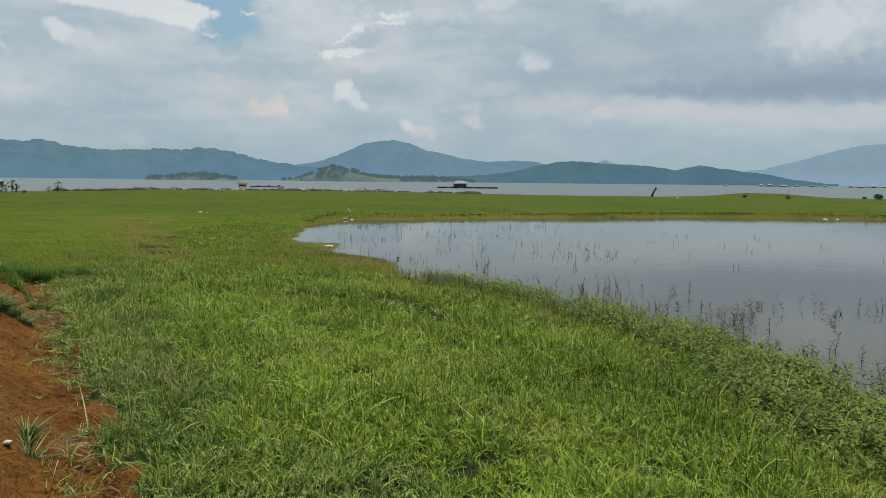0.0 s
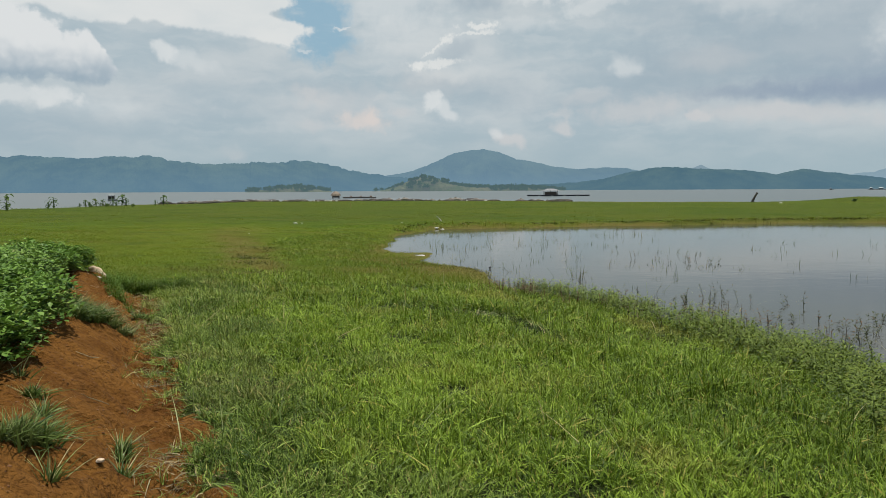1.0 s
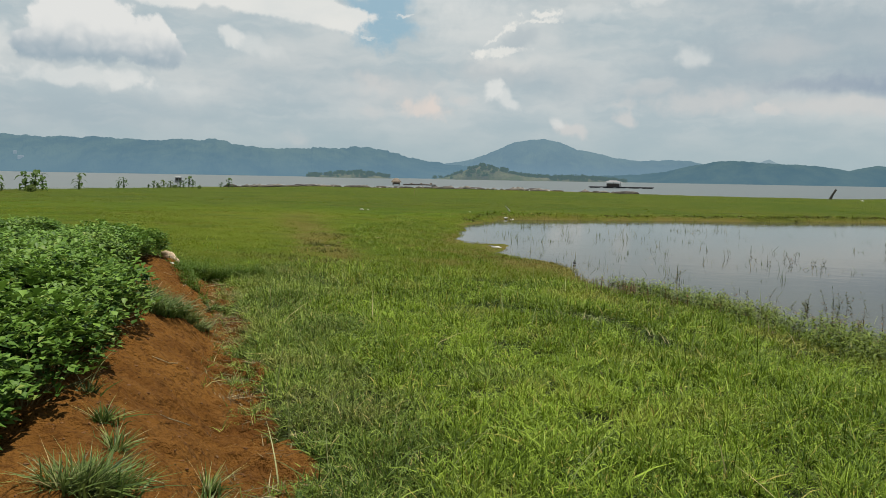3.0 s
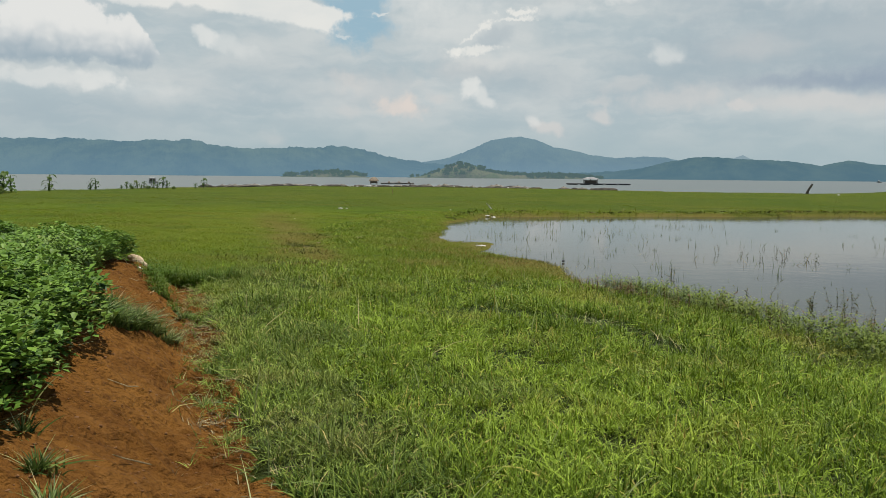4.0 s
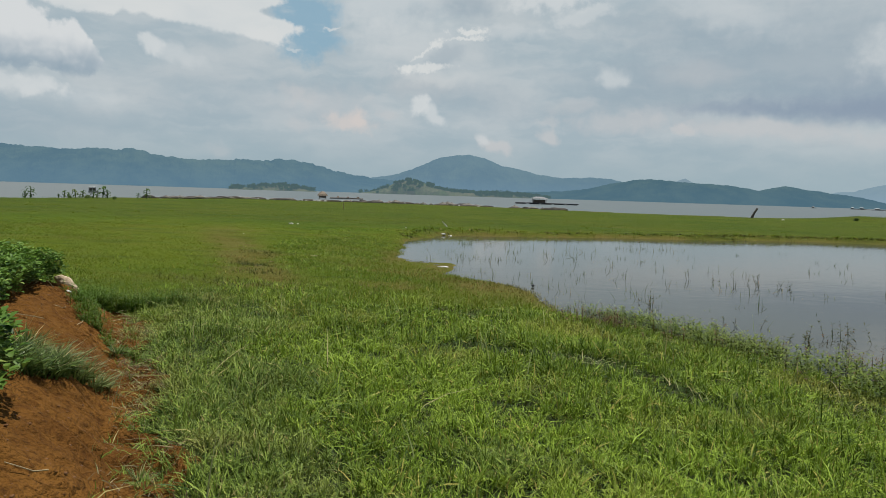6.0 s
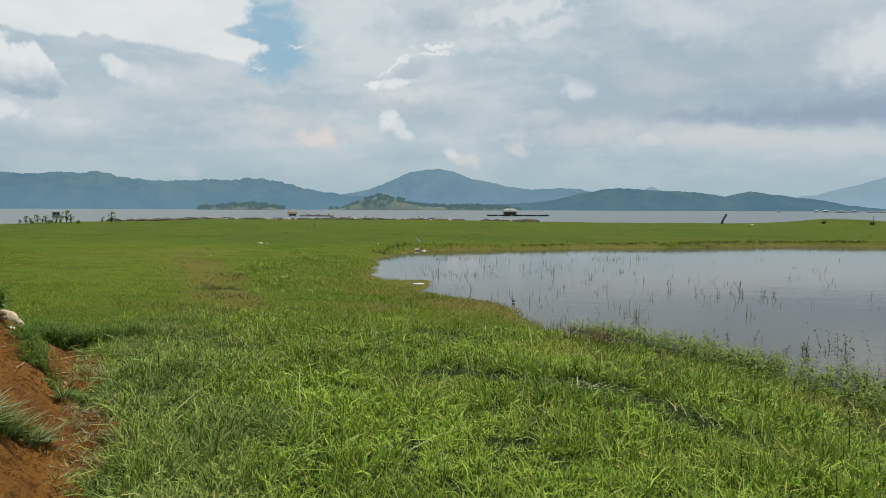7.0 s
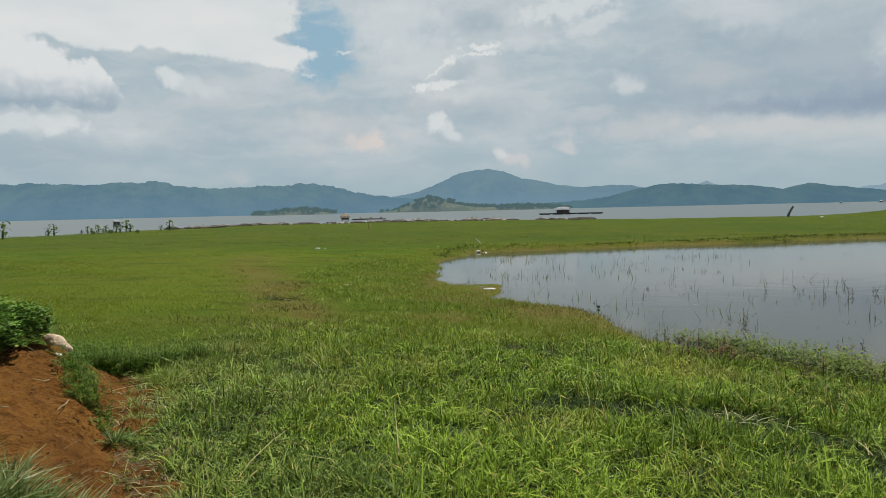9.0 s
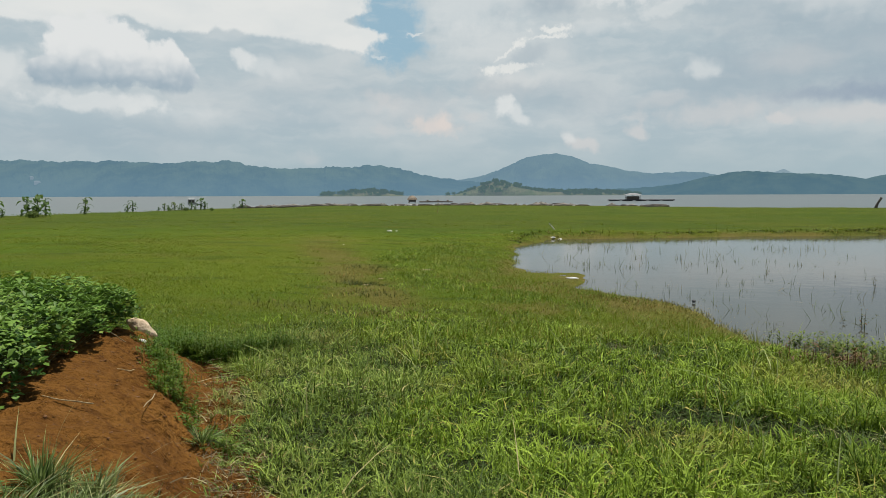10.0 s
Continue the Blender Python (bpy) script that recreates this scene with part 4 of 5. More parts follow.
hillside_house(-40.15, 1.15, 8, 5, "far whitish house on the wooded mountainside")
hillside_house(-39.85, 0.85, 13, 4, "far long whitish house on the wooded mountainside")


# ---- track side ----
put_lump("rock", lump("rock", (0.27, 0.13, 0.15), M_ROCK, 21, 3, 0.3), *from_track(8.55, 0.76), "pale tan rock on the crest of the soil bank", "rock", 15, 38, 0.07)
put_lump("rock", lump("rock", (0.08, 0.05, 0.03), M_WHITE, 22, 2, 0.3), *from_track(8.15, 0.72), "flat whitish stone chip on the soil bank", "rock", 10, 10, 0.004)
put_lump("rock", lump("rock", (0.04, 0.03, 0.024), M_WHITE, 23, 2, 0.3), *from_track(-0.35, 0.45), "small white stone on the soil track", "rock", 0, 0, 0.01)
put_lump("rock", lump("rock", (0.045, 0.035, 0.026), M_ROCK, 24, 2, 0.3), *from_track(0.35, 0.42), "small pale stone on the soil track", "rock", 0, 0, 0.01)


def blade_arrays(px, py, pz, tall, wide, turn, lean, droop, tint, segs=2, sag=0.45):
    """Blades as vertices and triangles: each stands on its place, leans and droops towards turn."""
    n = len(px)
    twist = np.sin(np.arange(n) * 12.9898) * 0.8
    c, s = np.cos(turn), np.sin(turn)
    fs = np.linspace(0, 1, segs + 1)
    rows = []
    for f in fs:
        out = tall * (lean * f + droop * f * f)
        up = tall * (f - sag * droop * f * f) * np.sqrt(np.maximum(1 - (lean * 0.7) ** 2, 0.2))
        w = wide * (1 - f ** 1.6) * 0.5
        mid = np.stack([px + c * out, py + s * out, pz + up], -1)
        side = np.stack([-s * w, c * w, w * twist], -1)
        rows += [mid - side, mid + side] if f < 1 else [mid]
    v = np.stack(rows, 1)
    k = v.shape[1]
    local = []
    for q in range(segs - 1):
        a = 2 * q
        local += [(a, a + 1, a + 3), (a, a + 3, a + 2)]
    local.append((2 * segs - 2, 2 * segs - 1, 2 * segs))
    tris = (np.arange(n)[:, None, None] * k + np.array(local)[None]).reshape(-1, 3)
    return v.reshape(-1, 3), tris, np.repeat(tint, k)


def side_leaves(px, py, pz, tall, turn, lean, droop, sag, shade, rg, size=(0.025, 0.06)):
    """Short leaves that branch off along blades, one narrow triangle each."""
    n = len(px)
    f = rg.uniform(0.25, 0.95, n)
    out = tall * (lean * f + droop * f * f)
    up = tall * (f - sag * droop * f * f) * np.sqrt(np.maximum(1 - (lean * 0.7) ** 2, 0.2))
    root = np.stack([px + np.cos(turn) * out, py + np.sin(turn) * out, pz + up], -1)
    a, rise, ln, w = turn + rg.normal(0, 1.0, n), rg.uniform(0.35, 1.15, n), rg.uniform(*size, n), rg.uniform(0.0022, 0.0042, n)
    flat = np.sqrt(np.maximum(1 - (rise * 0.8) ** 2, 0.1))
    tip = root + np.stack([np.cos(a) * ln * flat, np.sin(a) * ln * flat, ln * rise * 0.8], -1)
    side = np.stack([-np.sin(a) * w, np.cos(a) * w, w * rg.normal(0, 0.7, n)], -1)
    return np.stack([root - side, root + side, tip], 1).reshape(-1, 3), np.arange(3 * n).reshape(-1, 3), np.repeat(shade, 3)


def grass_patch(name, x, y, tall, wide, spread, label, mat, rg, segs=2, tint=None, sink=0.02):
    n = len(x)
    z = height(x, y) - sink
    v, tr, tn = blade_arrays(x, y, z, tall, wide, rg.uniform(0, 2 * math.pi, n), np.abs(rg.normal(0.25, 0.25, n)) * spread, np.abs(rg.normal(0.35, 0.3, n)) * spread,
                             rg.uniform(0, 1, n) if tint is None else tint, segs)
    return tagged(new(name, tri_mesh(name, v, tr, mat, tn)), label, "grass", kind="stuff")


def scatter(rg, n, x0, x1, y0, y1):
    return rg.uniform(x0, x1, n), rg.uniform(y0, y1, n)


def in_view(x, y, margin=1.5):
    """The wedge of ground that the walk looks over."""
    return (x < 0.62 * y + margin) & (x > -0.95 * y - margin)


def hollow(x, y):
    """A trodden hollow that winds through the tall grass."""
    return np.exp(-((y - hollow_line(x, y)) / 0.23) ** 2) * step(x, -2.5, -2.1) * (1 - step(x, -0.1, 0.3)) * (0.35 + 1.0 * fbm(x, y, 1.5, 78))


def hollow_line(x, y):
    return 10.75 - 0.12 * (x + 2.3) - 1.5 * np.maximum(x + 0.9, 0) ** 2 + 0.3 * (fbm(x, y * 0, 1.2, 77) - 0.5)


def dry_grass():
    rg = np.random.default_rng(105)
    x, y = scatter(rg, 16000, -2.6, 0.4, 8.6, 11.8)
    keep = hollow(x, y) > rg.uniform(0.6, 2.0, len(x))
    x, y = x[keep], y[keep]
    grass_patch("dry_grass", x, y, rg.uniform(0.08, 0.22, len(x)), rg.uniform(0.005, 0.010, len(x)), 2.4, "bleached dry grass lying in a trodden hollow", M_STALK, rg, 2)


def tall_grass():
    rg = np.random.default_rng(101)
    clumps = 94000
    cx, cy = scatter(rg, clumps, -9, 6, 2.6, 19)
    keep = (long_share(cx, cy) > rg.uniform(0.03, 0.9, clumps)) & (fbm(cx, cy, 5.5, 75, 2) > rg.uniform(0.18, 0.50, clumps)) & (off_pond(cx, cy) > -0.15 + 0.5 * step(cy, 13.5, 16) + margin(cx, cy) + 0.5 * (fbm(cx, cy, 1.5, 74) - 0.5)) & in_view(cx, cy, 0.6) & (hollow(cx, cy) < rg.uniform(0.1, 0.4, clumps))
    cx, cy = cx[keep], cy[keep]
    _, cu = along(cx, cy)
    per = np.clip(16 * np.exp(-np.maximum(cy - 7, 0) / 11), 7, 16).astype(int)
    # taller behind the hollow, on the wet side and in single thick tufts; short and sparse in worn spots
    behind = cy - hollow_line(cx, cy)
    ridge_row = step(behind, 0.1, 0.35) * (1 - step(behind, 0.6, 1.3)) * step(cx, -2.6, -2.0) * (1 - step(cx, 0.4, 1.2))
    worn = np.exp(-((cx + 1.85) / 0.55) ** 2 - ((cy - 8.3) / 0.45) ** 2) + 0.8 * np.exp(-((cx + 3.0) / 0.5) ** 2 - ((cy - 10.0) / 0.4) ** 2)
    tufty = step(fbm(cx, cy, 1.7, 76, 2), 0.62, 0.74)
    big = np.clip(0.40 + 0.85 * fbm(cx, cy, 0.7, 71, 3) + 0.9 * (fbm(cx, cy, 4.5, 70, 2) - 0.5) + rg.gamma(1.2, 0.14, len(cx)) - 0.1 + 0.35 * ridge_row + 0.4 * tufty - 0.45 * worn + 0.5 * np.exp(-((cx + 2.9) / 0.5) ** 2 - ((cy - 14.6) / 0.6) ** 2), 0.35, 1.7)
    ctint = np.clip(fbm(cx, cy, 0.9, 72, 3) * 1.3 - 0.04 - 0.25 * np.exp(-((cx + 1.7) / 0.6) ** 2 - ((cy - 5.0) / 0.7) ** 2)
                    + 0.34 * np.exp(-((cx - 0.3) / 0.9) ** 2 - ((cy - 4.2) / 1.3) ** 2) - 0.42 * step(cx, -1.0, 2.4) - 0.45 * ridge_row - 0.25 * tufty + 0.5 * worn + rg.normal(0, 0.28, len(cx)), -0.1, 1.15)
    for grey in (False, True):
        pick = (cu > -1.25 + 2.6 * (fbm(cx, cy, 0.8, 73) - 0.5)) == grey
        idx = np.repeat(np.nonzero(pick)[0], per[pick])
        n = len(idx)
        r = np.abs(rg.normal(0, 0.038, n)) * big[idx]
        a = rg.uniform(0, 2 * math.pi, n)
        x, y = cx[idx] + r * np.cos(a), cy[idx] + r * np.sin(a)
        ok = dirt_share(x, y) < 0.4
        x, y, a, idx = x[ok], y[ok], a[ok], idx[ok]
        n = len(x)
        near = np.clip((y - 4) / 10, 0, 1)
        tall = np.minimum(rg.gamma(5, 0.0185, n), 0.21) * big[idx] * (0.7 + 0.3 * step(off_pond(x, y), 0, 2)) * (0.35 + 0.65 * step(long_share(x, y), 0.05, 0.9)) * (1 - 0.15 * near)
        wide = rg.uniform(0.0048, 0.0100, n) * (1 + near * 0.75) * (0.85 if grey else 1.0)
        turn, lean, droop = a + rg.normal(0, 1.1, n), np.abs(rg.normal(0.16, 0.28, n)), np.abs(rg.normal(0.45, 0.45, n))
        shade = np.clip(ctint[idx] + rg.normal(0, 0.32, n), 0, 1.4)
        z = height(x, y) - 0.015
        bank_label = "wiry grey-green grass along the track" if grey else "dense tall green grass between track and pond"
        for close in (True, False):
            q = ((y < 7.5) == close) & (rg.uniform(0, 1, n) < (0.82 if close else 0.92))
            v, tr, tn = blade_arrays(x[q], y[q], z[q], tall[q], wide[q], turn[q], lean[q], droop[q], shade[q], 3 if close else 2, 0.62)
            tagged(new("tall_grass", tri_mesh("tall_grass", v, tr, M_GREY_GRASS if grey else M_GRASS, tn)), bank_label, "grass", kind="stuff")
        q = np.repeat(np.nonzero(q | (y < 7.5))[0], 2)
        q = q[rg.uniform(0, 1, len(q)) < np.where(y[q] < 9.5, 0.42, 0.2)]
        v, tr, tn = side_leaves(x[q], y[q], z[q], tall[q], turn[q], lean[q], droop[q], 0.62, shade[q], rg)
        tagged(new("grass_leaves", tri_mesh("grass_leaves", v, tr, M_GREY_GRASS if grey else M_GRASS, tn)), bank_label, "grass", kind="stuff")
    # low growth under the tall blades, its green darkened for the shade there
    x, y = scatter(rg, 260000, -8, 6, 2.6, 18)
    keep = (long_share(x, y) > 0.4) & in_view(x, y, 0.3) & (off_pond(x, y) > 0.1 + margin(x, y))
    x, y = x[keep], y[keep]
    grass_patch("grass_understory", x, y, rg.uniform(0.025, 0.075, len(x)), rg.uniform(0.007, 0.012, len(x)) * (1 + np.clip((y - 5) / 10, 0, 1)), 2.0, "low green growth under the tall grass, coloured dark for its shade", M_UNDER_SHADED, rg, 1, sink=0.005)
    # a few long pale stalks that stand over the rest
    x, y = scatter(rg, 220, -7, 4, 3.2, 16)
    keep = (long_share(x, y) > 0.5) & in_view(x, y, 0.3)
    x, y = x[keep], y[keep]
    grass_patch("grass_stalks", x, y, rg.uniform(0.24, 0.44, len(x)), rg.uniform(0.005, 0.009, len(x)), 0.9, "long pale grass stalks standing over the sward", M_STALK, rg, 3)


def grass_around():
    rg = np.random.default_rng(106)
    x, y = scatter(rg, 110000, -3, 9, -7, 6)
    keep = (long_share(x, y) > 0.4) & (off_pond(x, y) > 0.1) & ((y < 2.7) | ~in_view(x, y, 0.5))
    x, y = x[keep], y[keep]
    grass_patch("grass_beside_track", x, y, rg.uniform(0.06, 0.18, len(x)), rg.uniform(0.010, 0.018, len(x)), 1.2, "tall green grass beside the track and pond", M_GRASS, rg, 1)


# understory green kept dark so the gaps in the grass look shaded
M_UNDER_SHADED = leaf_stuff("shaded_understory", (0.014, 0.032, 0.004), (0.055, 0.09, 0.012), (0.10, 0.09, 0.03), 0.05, 0.12, 0.6, 0.6)
M_DEAD = leaf_stuff("dead_bits", (0.035, 0.022, 0.012), (0.24, 0.19, 0.10), (0.34, 0.29, 0.16), 0.15, 0.1, 0.8, 0.8)
M_STALK = leaf_stuff("stalk", (0.20, 0.26, 0.08), (0.36, 0.38, 0.18), (0.42, 0.36, 0.18), 0.3, 0.3, 0.5, 0.5)
tall_grass()
grass_around()
dry_grass()


def dead_bits():
    rg = np.random.default_rng(108)
    n = 4200
    sa, ua = rg.uniform(-1.5, 9.5, n), rg.normal(0.06, 0.13, n)
    p = TRACK + sa[:, None] * AHEAD + ua[:, None] * SIDE
    keep = fbm(p[:, 0], p[:, 1], 2.5, 88) > rg.uniform(0.3, 0.7, n)
    x, y = p[keep, 0], p[keep, 1]
    grass_patch("dead_grass", x, y, rg.uniform(0.02, 0.09, len(x)), rg.uniform(0.003, 0.007, len(x)), 3.2, "dead grass bits and roots along the track edge", M_DEAD, rg, 2, sink=-0.004)
    # thin wiry grass that reaches into the bare soil
    n = 1300
    sa, ua = rg.uniform(-1.5, 9.2, n), rg.normal(0.02, 0.12, n)
    p = TRACK + sa[:, None] * AHEAD + ua[:, None] * SIDE
    keep = fbm(p[:, 0], p[:, 1], 1.9, 89) > rg.uniform(0.35, 0.65, n)
    x, y = np.repeat(p[keep, 0], 9), np.repeat(p[keep, 1], 9)
    x, y = x + rg.normal(0, 0.02, len(x)), y + rg.normal(0, 0.02, len(x))
    grass_patch("edge_grass", x, y, rg.uniform(0.04, 0.12, len(x)), rg.uniform(0.004, 0.008, len(x)), 1.5, "wiry grass creeping over the soil edge", M_GREY_GRASS, rg, 2)


dead_bits()


def plain_grass():
    rg = np.random.default_rng(102)
    n = 560000
    y = 11 + 27 * rg.uniform(0, 1, n) ** 2.0
    x = rg.uniform(-1, 0.62, n) * (y + 2)
    keep = (off_pond(x, y) > 0.05 + margin(x, y) * rg.uniform(0.3, 1.2, n)) & (long_share(x, y) < 0.9) & (dirt_share(x, y) < 0.3)
    x, y = x[keep], y[keep]
    keep = rg.uniform(0, 1, len(x)) > rut(x, y) * 0.85
    x, y = x[keep], y[keep]
    mid = step(fbm(x, y, 0.3, 81, 3), 0.5, 0.7) + 1.3 * (1 - step(off_pond(x, y), 0.5, 4.5)) * (y < 34) + 0.8 * step(long_share(x, y), 0.0, 0.5)
    tall = rg.uniform(0.02, 0.05, len(x)) * (0.8 + 1.6 * mid) * (1 - 0.8 * step(y, 18, 38))
    grass_patch("short_grass", x, y, tall, rg.uniform(0.004, 0.009, len(x)) * (0.6 + y / 22), 1.7, "short grazed grass of the lakeside plain", M_TURF, rg, 1,
                np.clip(fbm(x * 0.7, y * 1.3, 0.5, 82, 4) * 1.6 - 0.3 + rg.normal(0, 0.12, len(x)), 0, 1), 0.005)
    n = 130000
    y = rg.uniform(34, 118, n)
    x = rg.uniform(-1.0, 0.64, n) * y
    keep = (off_pond(x, y) > 0.1) & (y < lake_edge(x) - 2.2) & ((off_pond(x, y) < 2.2) | (y > lake_edge(x) - 6) | (rg.uniform(0, 1, n) < 0.22))
    x, y = x[keep], y[keep]
    bank = 1 - step(off_pond(x, y), 0.3, 2.0) + 1.6 * np.exp(-((off_pond(x, y) - 1.0) / 0.35) ** 2)
    grass_patch("far_grass", x, y, rg.uniform(0.03, 0.07, len(x)) * (1 + 1.6 * bank), rg.uniform(0.03, 0.07, len(x)) * (y / 50), 2.4, "grass of the far plain by the lake", M_TURF, rg, 1,
                np.clip(fbm(x, y, 0.07, 83, 3) * 1.2 - 0.1 + rg.normal(0, 0.12, len(x)), 0, 1))


plain_grass()


def plain_tufts():
    rg = np.random.default_rng(104)
    n = 1500
    y = 13 + 40 * rg.uniform(0, 1, n) ** 1.3
    x = rg.uniform(-0.95, 0.45, n) * y
    keep = (off_pond(x, y) > 0.4) & (long_share(x, y) < 0.5) & (dirt_share(x, y) < 0.2) & (fbm(x, y, 0.25, 84, 3) > rg.uniform(0.35, 0.65, n))
    x, y = np.repeat(x[keep], 26), np.repeat(y[keep], 26)
    x, y = x + rg.normal(0, 0.12, len(x)), y + rg.normal(0, 0.05, len(x))
    grass_patch("low_tufts", x, y, rg.uniform(0.04, 0.10, len(x)), rg.uniform(0.008, 0.014, len(x)) * (0.5 + y / 25), 1.0, "low tufts scattered over the grazed plain", M_TURF, rg, 1)


plain_tufts()


def rut_tufts():
    """Dark coarse tufts left standing in the worn line over the plain."""
    rg = np.random.default_rng(112)
    X, Y = [], []
    for cx, cy, r, k in ((-6.75, 17.9, 0.16, 420), (-7.0, 18.3, 0.12, 160), (-7.55, 20.8, 0.2, 200), (-6.2, 16.6, 0.2, 160), (-5.9, 14.9, 0.3, 300), (-6.9, 15.3, 0.3, 260)):
        X.append(cx + rg.normal(0, r * 1.5, k)), Y.append(cy + rg.normal(0, r, k))
    x, y = np.concatenate(X), np.concatenate(Y)
    grass_patch("rut_tufts", x, y, rg.uniform(0.04, 0.12, len(x)), rg.uniform(0.008, 0.016, len(x)), 1.2, "dark coarse grass tufts in a worn rut", M_TUFT_DARK, rg, 2)


M_TUFT_DARK = leaf_stuff("rut_blade", (0.020, 0.036, 0.006), (0.11, 0.13, 0.026), (0.16, 0.12, 0.04), 0.1, 0.15, 0.6, 0.8)
rut_tufts()


def pond_side_grass():
    rg = np.random.default_rng(107)
    n = 9000
    x, y = scatter(rg, n, -12, 0.5, 12.5, 36)
    d = off_pond(x, y)
    keep = (d > 0.35 + margin(x, y)) & ((d < 3.6) | (y < np.clip(13.4 + 0.5 * (x + 5.5), 12.6, 19.5) + rg.gamma(2, 1.4, n))) & (dirt_share(x, y) < 0.2) & (fbm(x, y, 0.55, 85, 3) > rg.uniform(0.36, 0.62, n)) & (long_share(x, y) < 0.8)
    x, y = x[keep], y[keep]
    big = rg.uniform(0.6, 1.5, len(x)) * (1.1 - 0.4 * step(y, 22, 34))
    tint = np.clip(fbm(x, y, 0.8, 86, 2) * 1.3 - 0.15, 0, 1)
    k = 13
    x, y, big, tint = (np.repeat(v, k) for v in (x, y, big, tint))
    x, y = x + rg.normal(0, 0.09, len(x)), y + rg.normal(0, 0.07, len(x))
    grass_patch("pond_side_grass", x, y, rg.uniform(0.04, 0.10, len(x)) * big, rg.uniform(0.007, 0.013, len(x)) * (0.7 + y / 22), 1.0, "grass of middle height beside the pond", M_GRASS, rg, 1,
                np.clip(tint + rg.normal(0, 0.25, len(x)), 0, 1))


pond_side_grass()


def shore_sedge():
    """Short olive and rust-coloured growth on the wet margin, the mud flat and the foot of the far bank."""
    rg = np.random.default_rng(111)
    x, y = scatter(rg, 150000, -8, 2.5, 12.5, 27)
    d = off_pond(x, y)
    reach = 0.5 + margin(x, y)
    share = step(fbm(x, y, 1.4, 94, 3), 0.30, 0.6) * np.where(d > 0, 1 - step(d, 0.5 * reach, reach + 0.5), 0.22 * step(d, -0.9, -0.1) * (y > 15)) + 0.25 * rut(x, y)
    keep = rg.uniform(0, 1, len(x)) < share * (0.65 - 0.35 * step(y, 19.5, 21.5))
    x, y = x[keep], y[keep]
    n = len(x)
    v, t, tn = blade_arrays(x, y, np.maximum(height(x, y), POND_Z - 0.03), rg.uniform(0.02, 0.075, n) * (0.6 + 0.8 * fbm(x, y, 1.0, 95)) * (1 - 0.55 * step(y, 19.5, 21.5)), rg.uniform(0.006, 0.013, n) * (0.4 + y / 24), rg.uniform(0, 6.283, n),
                            np.abs(rg.normal(0.4, 0.3, n)), np.abs(rg.normal(0.3, 0.3, n)), np.clip(fbm(x, y, 0.8, 96, 3) * 1.5 - 0.3 + rg.normal(0, 0.25, n), 0, 1), 1)
    tagged(new("shore_sedge", tri_mesh("shore_sedge", v, t, M_SEDGE, tn)), "short olive and rust-brown sedge on the wet pond margin", "sedge", kind="stuff")
    x, y = rg.uniform(-9, 34, 60000), rg.uniform(32, 49, 60000)
    d = off_pond(x, y)
    keep = (d > -0.15) & (d < 0.75) & (fbm(x, y * 0.4, 0.7, 97, 3) > rg.uniform(0.25, 0.6, len(x)))
    x, y = x[keep], y[keep]
    n = len(x)
    v, t, tn = blade_arrays(x, y, np.maximum(height(x, y), POND_Z - 0.03), rg.uniform(0.04, 0.13, n), rg.uniform(0.02, 0.05, n), rg.uniform(0, 6.283, n), np.abs(rg.normal(0.4, 0.3, n)), np.abs(rg.normal(0.3, 0.3, n)),
                            rg.uniform(0, 1, n), 1)
    tagged(new("bank_sedge", tri_mesh("bank_sedge", v, t, M_SEDGE, tn)), "withered brown and olive sedge at the foot of the far bank", "sedge", kind="stuff")


M_SEDGE = leaf_stuff("sedge", (0.075, 0.076, 0.014), (0.25, 0.23, 0.055), (0.25, 0.17, 0.06), 0.10, 0.2, 0.6, 0.9, 0.1)
shore_sedge()


# dark blades added in place of the scarp's shadow on the far bank
def bank_shadow():
    rg = np.random.default_rng(109)
    n = 26000
    x, y = rg.uniform(-9, 32, n), rg.uniform(33, 50, n)
    d = off_pond(x, y)
    edge = 0.55 + 0.35 * (fbm(x, y, 0.5, 87, 3) - 0.3)
    keep = (np.abs(d - edge) < 0.22) & (fbm(x, y * 0.2, 0.45, 90, 4) > rg.uniform(0.36, 0.6, n))
    x, y = np.repeat(x[keep], 4), np.repeat(y[keep], 4)
    x = x + rg.normal(0, 0.06, len(x))
    grass_patch("bank_shadow", x, y, rg.uniform(0.05, 0.15, len(x)), rg.uniform(0.02, 0.05, len(x)), 1.2, "dark ragged blades standing in for the shadow under the far bank's edge", M_BANK_SHADOW, rg, 1)


# near-black green that stands for the bank's shadow
M_BANK_SHADOW = leaf_stuff("bank_shadow_blade", (0.016, 0.026, 0.004), (0.06, 0.075, 0.012), (0.09, 0.07, 0.025), 0.1, 0.15, 0.7, 0.4)
bank_shadow()


